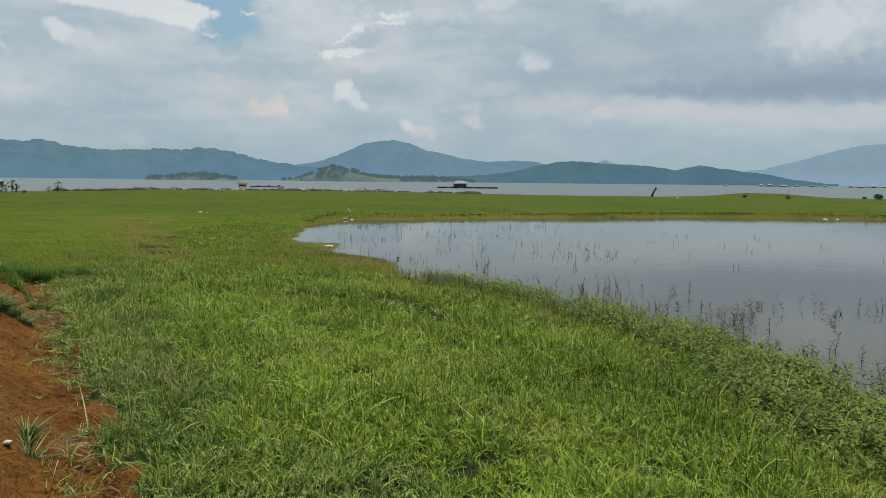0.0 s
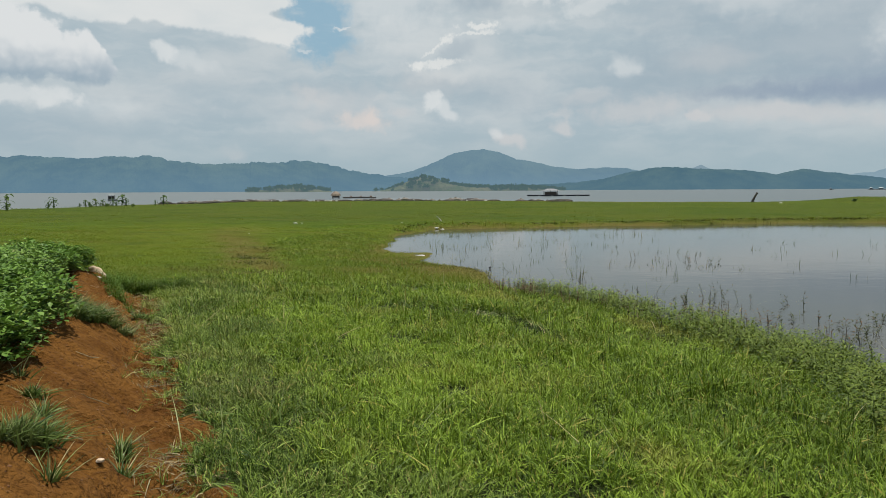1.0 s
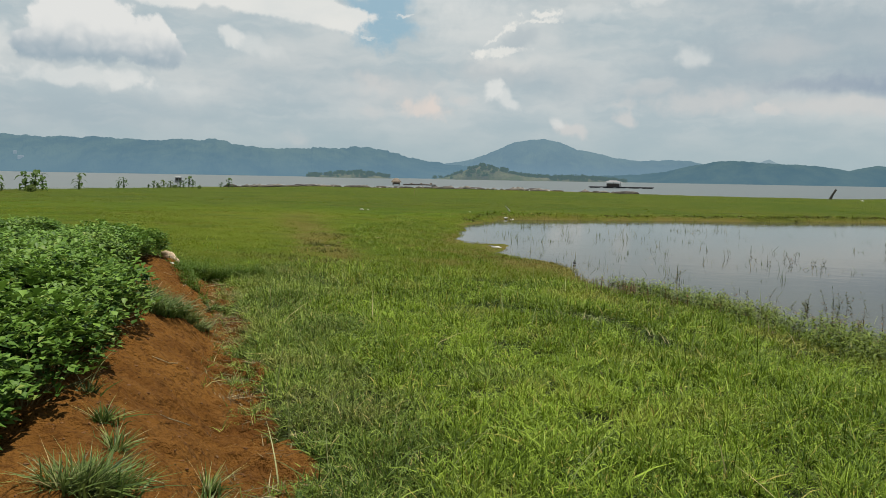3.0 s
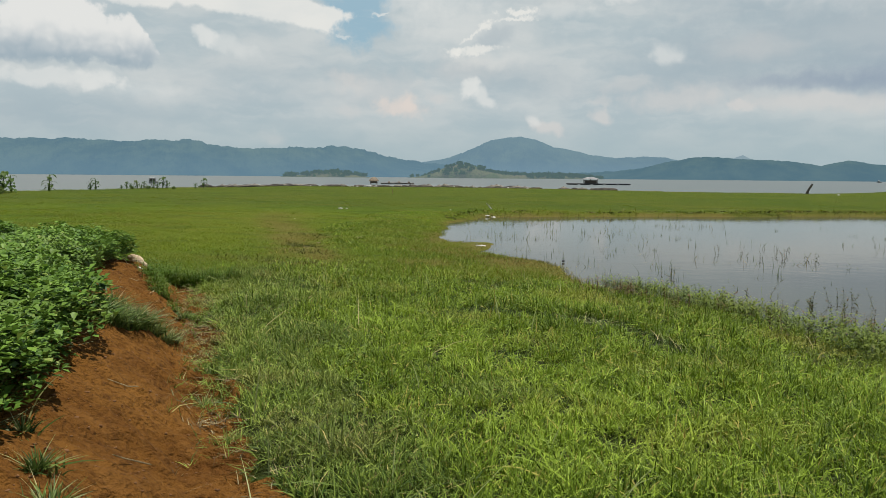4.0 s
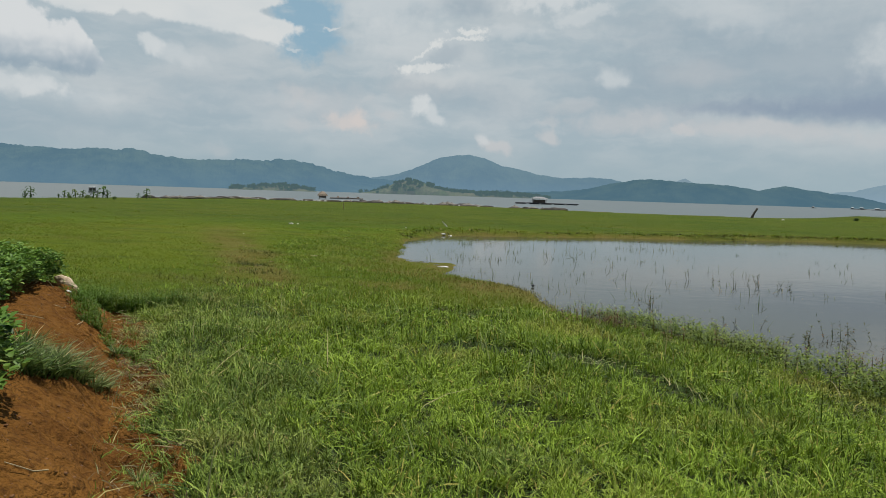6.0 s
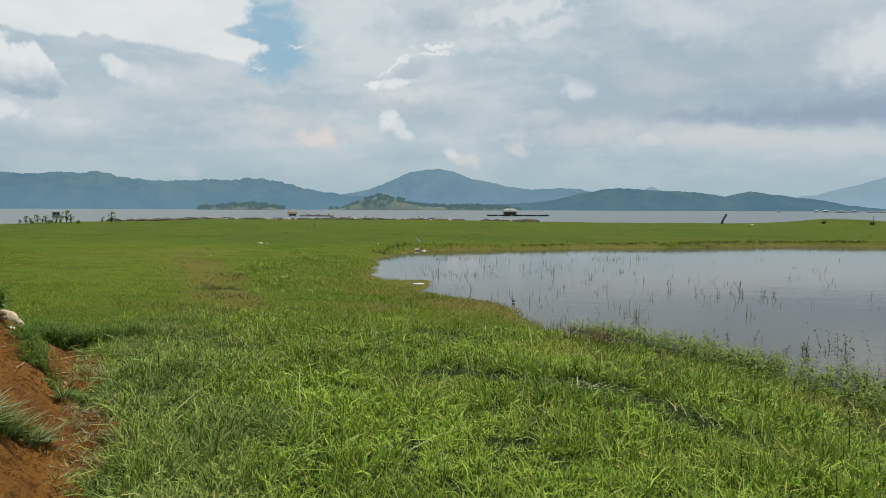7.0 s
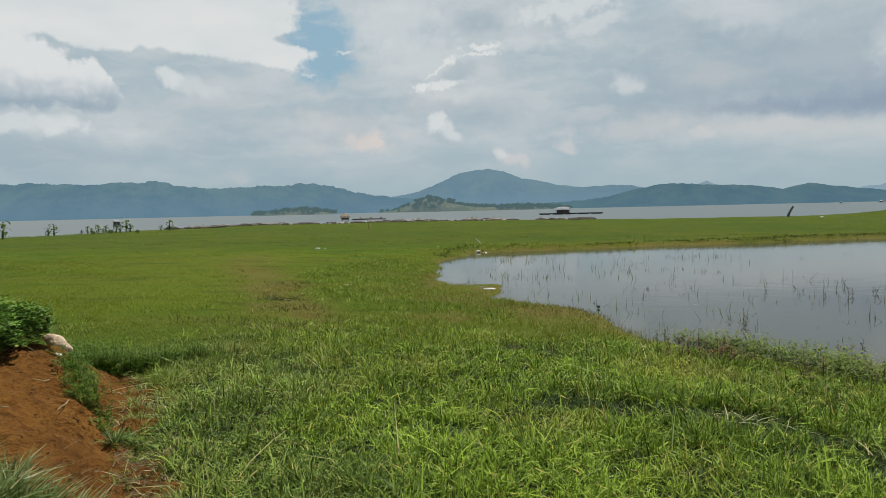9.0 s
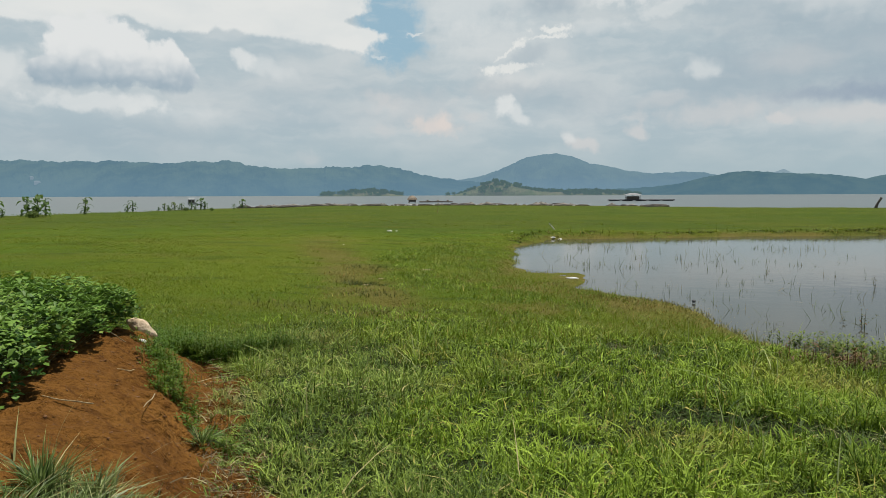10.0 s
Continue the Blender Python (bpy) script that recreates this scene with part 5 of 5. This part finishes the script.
def leafy_stems(name, x, y, z, tall, leaves, leaf_len, label, mat, rg, lean=0.25, kind="stuff", category="weeds", stem=0.006):
    """Upright stems with narrow leaves in pairs up their length."""
    n = len(x)
    turn, tilt = rg.uniform(0, 6.283, n), np.abs(rg.normal(0, lean, n))
    tint = rg.uniform(0, 1, n)
    V, T, N, at = [], [], [], 0
    v, t, tn = blade_arrays(x, y, z, tall, np.full(n, stem), turn, tilt, np.zeros(n), tint, 2)
    V.append(v), T.append(t), N.append(tn)
    at = len(v)
    for k in range(leaves):
        f = 0.25 + 0.75 * (k + rg.uniform(0, 1, n)) / leaves
        bx, by, bz = x + np.cos(turn) * tall * tilt * f, y + np.sin(turn) * tall * tilt * f, z + tall * f * np.sqrt(np.maximum(1 - (tilt * 0.7) ** 2, 0.2))
        a = k * 1.9 + rg.uniform(-0.6, 0.6, n) + turn
        ln = leaf_len * rg.uniform(0.6, 1.15, n) * (1.15 - 0.5 * f)
        c, s = np.cos(a), np.sin(a)
        rise = rg.uniform(-0.1, 1.2, n)
        w = ln * 0.15
        p0 = np.stack([bx, by, bz], -1)
        m = np.stack([bx + c * ln * 0.5, by + s * ln * 0.5, bz + ln * 0.5 * rise], -1)
        e = np.stack([bx + c * ln, by + s * ln, bz + ln * (rise * 0.7 - 0.15)], -1)
        sd = np.stack([-s * w, c * w, 0.35 * w], -1)
        v = np.stack([p0, m - sd, m + sd * (1, 1, -1), e], 1)
        V.append(v.reshape(-1, 3))
        T.append((at + np.arange(n)[:, None, None] * 4 + np.array([(0, 1, 2), (1, 3, 2)])[None]).reshape(-1, 3))
        N.append(np.repeat(np.clip(tint * 0.6 + 0.4 * f, 0, 1), 4))
        at += 4 * n
    return tagged(new(name, tri_mesh(name, np.concatenate(V), np.concatenate(T), mat, np.concatenate(N))), label, category, kind=kind)


def pond_margin():
    rg = np.random.default_rng(103)
    x, y = scatter(rg, 60000, -1, 6.5, 3.5, 15)
    d = off_pond(x, y)
    wide = 2.1 - 0.18 * np.maximum(y - 6, 0)
    keep = (d > -0.25) & (d < wide) & (rg.uniform(0, 1, len(x)) < (0.15 + 0.85 * step(fbm(x, y, 1.1, 91, 3), 0.3, 0.55)) * (1 - step(d, 0.3 * wide, wide)) * 0.36) & in_view(x, y, 0.5)
    x, y = x[keep], y[keep]
    leafy_stems("shore_weeds", x, y, height(x, y) - 0.02, rg.uniform(0.12, 0.30, len(x)), 10, 0.088, "leafy dark green weeds crowding the pond edge", M_WEED, rg, 0.35)
    # reeds standing in the shallow water
    x, y = scatter(rg, 40000, -6, 16, 6, 33)
    d = off_pond(x, y)
    chance = (0.25 + 0.75 * step(-d, 0, 1.0)) * np.exp(-np.maximum(-d - 0.5, 0) / 3.5) * step(fbm(x, y, 0.6, 92, 3), 0.40, 0.62) * (0.012 + 0.085 * step(y, 13, 18)) + 0.04 * step(fbm(x, y, 0.45, 93, 3), 0.66, 0.72) * (d > -8)
    keep = (d < 0.15) & (rg.uniform(0, 1, len(x)) < chance)
    x, y = np.repeat(x[keep], 5), np.repeat(y[keep], 5)
    x, y = x + rg.normal(0, 0.09, len(x)), y + rg.normal(0, 0.09, len(x))
    n = len(x)
    bow = rg.normal(0.0, 0.8, n)
    tip = rg.normal(0.0, 0.3, n)
    v, t, tn = blade_arrays(x, y, np.full(n, POND_Z - 0.06), rg.uniform(0.06, 0.22, n) * (0.55 + 0.45 * step(y, 12, 18)) * (0.8 + y / 70), rg.uniform(0.004, 0.009, n) * (0.7 + y / 26), rg.uniform(0, 6.28, n), bow + tip,
                            -1.1 * bow + rg.normal(0.0, 0.6, n), rg.uniform(0, 1, n), 4)
    tagged(new("pond_reeds", tri_mesh("pond_reeds", v, t, M_REED, tn)), "sparse dark reeds standing in the shallow pond", "reeds", kind="stuff")
    # taller branching weeds in small stands at the water's edge
    X, Y = [], []
    for cx, cy, r, k in ((3.78, 11.1, 0.22, 14), (4.5, 11.9, 0.2, 9), (3.9, 9.05, 0.2, 8), (3.2, 11.9, 0.2, 5), (2.8, 13.9, 0.15, 4), (3.7, 13.3, 0.2, 4), (6.3, 12.0, 0.2, 5),
                         (5.45, 12.2, 0.15, 4), (5.1, 11.0, 0.15, 4), (2.3, 13.6, 0.2, 8), (2.9, 14.1, 0.2, 6), (-0.24, 14.3, 0.15, 3), (0.7, 16.7, 0.12, 5), (1.5, 14.6, 0.2, 5), (3.3, 20.8, 0.5, 16),
                         (3.6, 10.0, 0.25, 6), (4.2, 8.0, 0.25, 6), (1.15, 10.6, 0.14, 7), (1.85, 11.0, 0.18, 10), (2.3, 10.4, 0.25, 9), (2.9, 9.3, 0.3, 9)):
        X.append(cx + rg.normal(0, r, k)), Y.append(cy + rg.normal(0, r, k))
    x, y = np.concatenate(X), np.concatenate(Y)
    z = np.maximum(height(x, y), POND_Z - 0.05)
    leafy_stems("water_weeds", x, y, z, rg.uniform(0.12, 0.34, len(x)), 14, 0.08, "tall dark branching weeds at the water's edge", M_WATERWEED, rg, 0.42, stem=0.009)
    # withered reddish stands on the near shore
    X, Y = [], []
    for cx, cy, r, k in RED_STANDS:
        X.append(cx + rg.normal(0, r, k)), Y.append(cy + rg.normal(0, r * 0.6, k))
    x, y = np.concatenate(X), np.concatenate(Y)
    leafy_stems("red_weeds", x, y, np.maximum(height(x, y), POND_Z - 0.03) - 0.02, rg.uniform(0.10, 0.30, len(x)), 11, 0.07, "withered reddish-brown weeds on the pond shore", M_REDWEED, rg, 0.25, stem=0.011)


M_REDWEED = leaf_stuff("red_weed_leaf", (0.045, 0.028, 0.012), (0.16, 0.085, 0.035), (0.10, 0.10, 0.03), 0.25, 0.2, 0.6, 1.5)
RED_STANDS = ((-0.45, 13.3, 0.26, 52), (-0.95, 13.7, 0.12, 6), (0.2, 12.7, 0.3, 10), (1.3, 12.6, 0.3, 14), (2.3, 12.3, 0.25, 12), (2.9, 11.5, 0.3, 14), (3.3, 10.3, 0.2, 8))
pond_margin()


# ---- the crop field ----
def crop_meshes(seed):
    rg = np.random.default_rng(seed)
    leaves = 215
    r, a = 0.27 * np.sqrt(rg.uniform(0, 1, leaves)), rg.uniform(0, 6.283, leaves)
    z = (0.365 - 1.5 * r * r) * rg.uniform(0.08, 1.0, leaves) ** 0.6
    cx, cy = r * np.cos(a), r * np.sin(a)
    V, T, N = [], [], []
    at = 0
    for k in range(4):
        ang = a + (-1.9, -0.65, 0.65, 1.9)[k] + rg.normal(0, 0.2, leaves)
        off = 0.012 if k in (0, 3) else 0.022
        ln = rg.uniform(0.030, 0.056, leaves)
        w = ln * 0.36
        c, s = np.cos(ang), np.sin(ang)
        rise = rg.uniform(-0.6, 1.1, leaves)
        ox, oy = cx + np.cos(a) * off, cy + np.sin(a) * off
        at3 = lambda f: np.stack([ox + c * ln * f, oy + s * ln * f, z + ln * rise * f * (1 - 0.35 * f)], -1)
        sd = np.stack([-s * w, c * w, 0.4 * w], -1)
        sd2 = sd * (-1, -1, 1)
        quad = np.stack([at3(0), at3(0.58) + sd, at3(0.52), at3(0.58) + sd2, at3(1.0)], 1)
        V.append(quad.reshape(-1, 3))
        loc = np.array([(0, 2, 1), (0, 3, 2), (1, 2, 4), (2, 3, 4)])
        T.append((at + np.arange(leaves)[:, None, None] * 5 + loc[None]).reshape(-1, 3))
        # tint rises with height: inner low leaves carry the canopy's shade as colour
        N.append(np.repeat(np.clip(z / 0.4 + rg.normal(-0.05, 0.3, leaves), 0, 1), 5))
        at += 5 * leaves
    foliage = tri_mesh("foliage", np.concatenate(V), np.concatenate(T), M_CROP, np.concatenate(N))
    pick = np.arange(0, leaves, 4)
    n = len(pick)
    v, t, tn = blade_arrays(cx[pick] * 0.15, cy[pick] * 0.15, np.full(n, -0.02), z[pick] + 0.02, np.full(n, 0.006), a[pick], r[pick] * 0.85 / np.maximum(z[pick], 0.05), np.zeros(n), np.full(n, 0.5), 2)
    return foliage, tri_mesh("stem", v, t, M_STEM, tn)


def crop_field():
    rg = random.Random(77)
    firsts = []
    for k in range(5):
        f, st = crop_meshes(200 + k)
        top = new("crop_plant")
        tagged(top, "bushy green bean-like crop plant on the soil bank", "crop plant", "crop plants")
        mesh_part("foliage", f, top)
        mesh_part("stem", st, top)
        firsts.append(top)
    count = 0
    s = 0.55
    while s < 11.4:
        u = first = float(np.interp(s, (0.5, 1.5, 2.5, 3.9, 4.4, 5.8, 7.0, 8.0, 8.6, 12.0), (1.38, 1.18, 1.08, 1.05, 1.44, 1.40, 1.22, 1.06, 1.06, 1.1)))
        while u < 4.6:
            su, uu = s + rg.uniform(-0.1, 0.1), u + rg.uniform(-0.08, 0.08)
            lim = 0.34 + 0.23 * (su + 3.4) + 0.5
            if su < float(field_end(uu)) - 0.25 and uu < max(lim, 1.5) and count < 300:
                x, y = from_track(su, uu)
                k = rg.uniform(0.85, 1.2) * (0.88 if u == first else 1.0) * float(np.interp(s, (4, 7), (1.16, 1.04)))
                m = pose(x, y, ground_z(x, y), rg.uniform(-8, 8), rg.uniform(-8, 8), rg.uniform(0, 360)) @ Matrix.Diagonal((k, k, k * rg.uniform(0.9, 1.15), 1))
                if count < 5:
                    firsts[count].matrix_world = m
                else:
                    src = firsts[rg.randrange(5)]
                    ob = copy_thing(src, Matrix())
                    ob.matrix_world = m
                count += 1
            u += 0.34
        s += 0.34


crop_field()


def crop_rest():
    """The field beyond the plants that can be told apart."""
    rg = np.random.default_rng(211)
    n = 15000
    s, u = rg.uniform(0.4, 13, n), rg.uniform(0.95, 7.2, n)
    lim = np.maximum(0.34 + 0.23 * (s + 3.4) + 0.5, 1.5)
    keep = (s < field_end(u) - 0.4) & (u > lim)
    s, u = s[keep], u[keep]
    p = TRACK + s[:, None] * AHEAD + u[:, None] * SIDE
    n = len(p)
    leafy_stems("crop_canopy", p[:, 0], p[:, 1], height(p[:, 0], p[:, 1]) + rg.uniform(-0.02, 0.16, n), rg.uniform(0.08, 0.2, n), 5, 0.09, "green leafy canopy of the crop field", M_CROP, rg, 0.3, category="crop")


crop_rest()


# ---- tufts and small plants on the soil ----
def tuft(s, u, size, blades, mat, label, seed, stalks=9):
    rg = np.random.default_rng(seed)
    x0, y0 = from_track(s, u)
    top = new("grass_tuft")
    top.matrix_world = pose(x0, y0, ground_z(x0, y0) - 0.02)
    tagged(top, label, "grass tuft", "tufts on the bare soil")
    r, a = np.abs(rg.normal(0, 0.014 + 0.00015 * blades, blades)), rg.uniform(0, 6.283, blades)
    v, t, tn = blade_arrays(r * np.cos(a), r * np.sin(a), np.zeros(blades), size * rg.uniform(0.5, 1.15, blades), rg.uniform(0.0055, 0.012, blades), a + rg.normal(0, 0.9, blades),
                            np.abs(rg.normal(0.35, 0.35, blades)), np.abs(rg.normal(0.45, 0.4, blades)), rg.uniform(0, 1, blades), 3)
    mesh_part("foliage", tri_mesh("foliage", v, t, mat, tn), top)
    if stalks:
        a = rg.uniform(0, 6.283, stalks)
        v, t, tn = blade_arrays(np.zeros(stalks), np.zeros(stalks), np.zeros(stalks), size * rg.uniform(1.0, 1.5, stalks), np.full(stalks, 0.006), a, rg.uniform(0.3, 0.9, stalks), rg.uniform(0.1, 0.5, stalks), rg.uniform(0, 1, stalks), 3)
        mesh_part("stalk", tri_mesh("stalk", v, t, M_STALK, tn), top, "dry straw-coloured stalks")


TUFTS = ((0.30, 0.76, 0.17, 330), (0.42, 0.69, 0.15, 210), (0.25, 0.84, 0.15, 150), (0.80, 0.72, 0.13, 90), (0.98, 0.34, 0.14, 80), (0.82, 0.34, 0.13, 70), (0.55, 0.33, 0.14, 80), (1.1, 0.80, 0.10, 120), (3.35, 0.14, 0.11, 60), (4.1, 0.88, 0.18, 220), (4.2, 0.76, 0.20, 300), (4.35, 0.65, 0.20, 300), (4.5, 0.56, 0.19, 260), (4.7, 0.48, 0.17, 230), (4.9, 0.40, 0.15, 190), (5.05, 0.33, 0.12, 120), (4.3, 0.84, 0.18, 240), (4.55, 0.68, 0.17, 200), (4.72, 0.80, 0.20, 230), (4.85, 0.64, 0.17, 190), (4.55, 0.2, 0.06, 60),
         (1.45, 0.9, 0.10, 70), (6.45, 0.25, 0.14, 90), (0.05, 0.62, 0.16, 60))
M_TUFT = leaf_stuff("tuft_blade", (0.016, 0.042, 0.008), (0.155, 0.22, 0.05), (0.19, 0.18, 0.07), 0.08, 0.18, 0.45, 1.0, 0.2)
TUFT = "ragged grey-green grass tuft on the red soil"
for k, (s, u, size, blades) in enumerate(TUFTS):
    tuft(s, u, size, blades, M_TUFT, TUFT, 300 + k)


def creeping_weed(s0, u0, s1, u1, width, n, tall, label, seed):
    rg = np.random.default_rng(seed)
    f = rg.uniform(0, 1, n)
    s, u = s0 + (s1 - s0) * f, u0 + (u1 - u0) * f + rg.normal(0, width, n)
    p = TRACK + s[:, None] * AHEAD + u[:, None] * SIDE
    leafy_stems("creeping_weed", p[:, 0], p[:, 1], height(p[:, 0], p[:, 1]) - 0.01, rg.uniform(0.5, 1.2, n) * tall, 8, 0.045, label, M_CREEP, rg, 0.6, kind="", category="weed")


M_CREEP = leaf_stuff("creeper_leaf", (0.024, 0.062, 0.003), (0.095, 0.165, 0.012), (0.12, 0.12, 0.02), 0.04, 0.25, 0.5, 1.5)
creeping_weed(7.0, 0.40, 8.1, 0.62, 0.075, 380, 0.12, "low creeping weed running down the soil bank", 401)
creeping_weed(8.7, 0.30, 9.8, 0.75, 0.22, 640, 0.27, "dark leafy weeds behind the pale rock", 402)
creeping_weed(8.75, 0.55, 9.25, -0.55, 0.18, 760, 0.22, "dark leafy weeds at the end of the track", 404)
creeping_weed(6.2, -0.02, 6.7, 0.30, 0.07, 130, 0.06, "low green weed at the edge of the track", 403)


def dry_twig(s, u, length, turn, seed):
    rg = random.Random(seed)
    x, y = from_track(s, u)
    bm = bmesh.new()
    pts = [(length * (k / 3 - 0.5), rg.uniform(-0.02, 0.02), 0.012 + rg.uniform(0, 0.012)) for k in range(4)]
    tube(bm, pts, (0.003, 0.0035, 0.003, 0.002), 5)
    me = bpy.data.meshes.new("dry_twig")
    bm.to_mesh(me)
    bm.free()
    me.materials.append(M_STRAW)
    ob = new("dry_twig", me)
    a, b = from_track(s + 0.1, u), from_track(s, u + 0.1)
    up = Vector((a[0] - x, a[1] - y, ground_z(*a) - ground_z(x, y))).cross(Vector((b[0] - x, b[1] - y, ground_z(*b) - ground_z(x, y)))).normalized()
    ob.matrix_world = Matrix.Translation((x, y, ground_z(x, y))) @ up.to_track_quat("Z", "X").to_matrix().to_4x4() @ pose(0, 0, 0.004, 0, 0, turn)
    tagged(ob, "dry straw-coloured twig lying on the red soil", "twig", "twigs on the soil")


for k, (s, u, ln, turn) in enumerate(((7.6, 0.85, 0.35, 20), (7.1, 0.75, 0.2, 60), (6.4, 0.55, 0.45, 80), (5.9, 0.9, 0.25, 10), (2.6, 0.6, 0.18, 30), (1.6, 0.5, 0.3, 15),
                                      (0.6, 0.6, 0.25, 50), (8.2, 0.35, 0.2, -20))):
    dry_twig(s, u, ln, turn, 600 + k)


def soil_clods():
    rg = np.random.default_rng(501)
    n = 3000
    s, u = rg.uniform(-1, 9, n), rg.uniform(-0.08, 1.0, n)
    p = TRACK + s[:, None] * AHEAD + u[:, None] * SIDE
    keep = dirt_share(p[:, 0], p[:, 1]) > 0.5
    p = p[keep]
    n = len(p)
    bm = bmesh.new()
    bmesh.ops.create_icosphere(bm, subdivisions=1, radius=1.0)
    base = np.array([v.co[:] for v in bm.verts])
    faces = np.array([[v.index for v in f.verts] for f in bm.faces])
    bm.free()
    size = np.minimum(rg.gamma(1.1, 0.0028, n) + 0.0012, 0.011)
    v = base[None] * (1 + rg.uniform(-0.5, 0.4, (n, len(base), 1))) * size[:, None, None] * rg.uniform(0.6, 1.4, (n, 1, 3)) * (1, 1, 0.6)
    v = v + np.concatenate([p, (height(p[:, 0], p[:, 1]) + size * 0.05)[:, None]], 1)[:, None, :]
    t = (np.arange(n)[:, None, None] * len(base) + faces[None]).reshape(-1, 3)
    tagged(new("soil_clods", tri_mesh("soil_clods", v, t, M_SOIL)), "crumbs and clods of red soil on the track", "soil", kind="stuff")


soil_clods()


def straw(s, u, length, turn, lean, droop, seed):
    """One long bleached stalk that stands out of the ground."""
    x, y = from_track(s, u)
    one = np.array([0.0])
    v, t, tn = blade_arrays(one, one, one, one + length, one + 0.009, one + radians(turn), one + lean, one + droop, one + 0.8, 5)
    ob = new("straw", tri_mesh("straw", v, t, M_STALK, tn))
    ob.matrix_world = pose(x, y, ground_z(x, y) - 0.01)
    tagged(ob, "long bleached grass stalk beside the bare soil", "straw", "straws along the track")


for k, (s, u, ln, turn, lean, droop) in enumerate(((1.15, 0.0, 0.36, 125, 0.5, 0.5), (4.8, 0.27, 0.30, 60, 0.25, 0.1), (1.7, 0.92, 0.4, -30, 0.6, 0.4), (1.5, 0.98, 0.34, -10, 0.7, 0.5), (2.1, 0.95, 0.3, 10, 0.6, 0.4),
                                                   (5.3, 0.85, 0.26, 40, 0.3, 0.2), (5.0, 0.95, 0.24, 120, 0.4, 0.2), (2.6, -0.12, 0.42, 80, 0.15, 0.1), (6.9, -0.4, 0.36, 60, 0.3, 0.2))):
    straw(s, u, ln, turn, lean, droop, 700 + k)
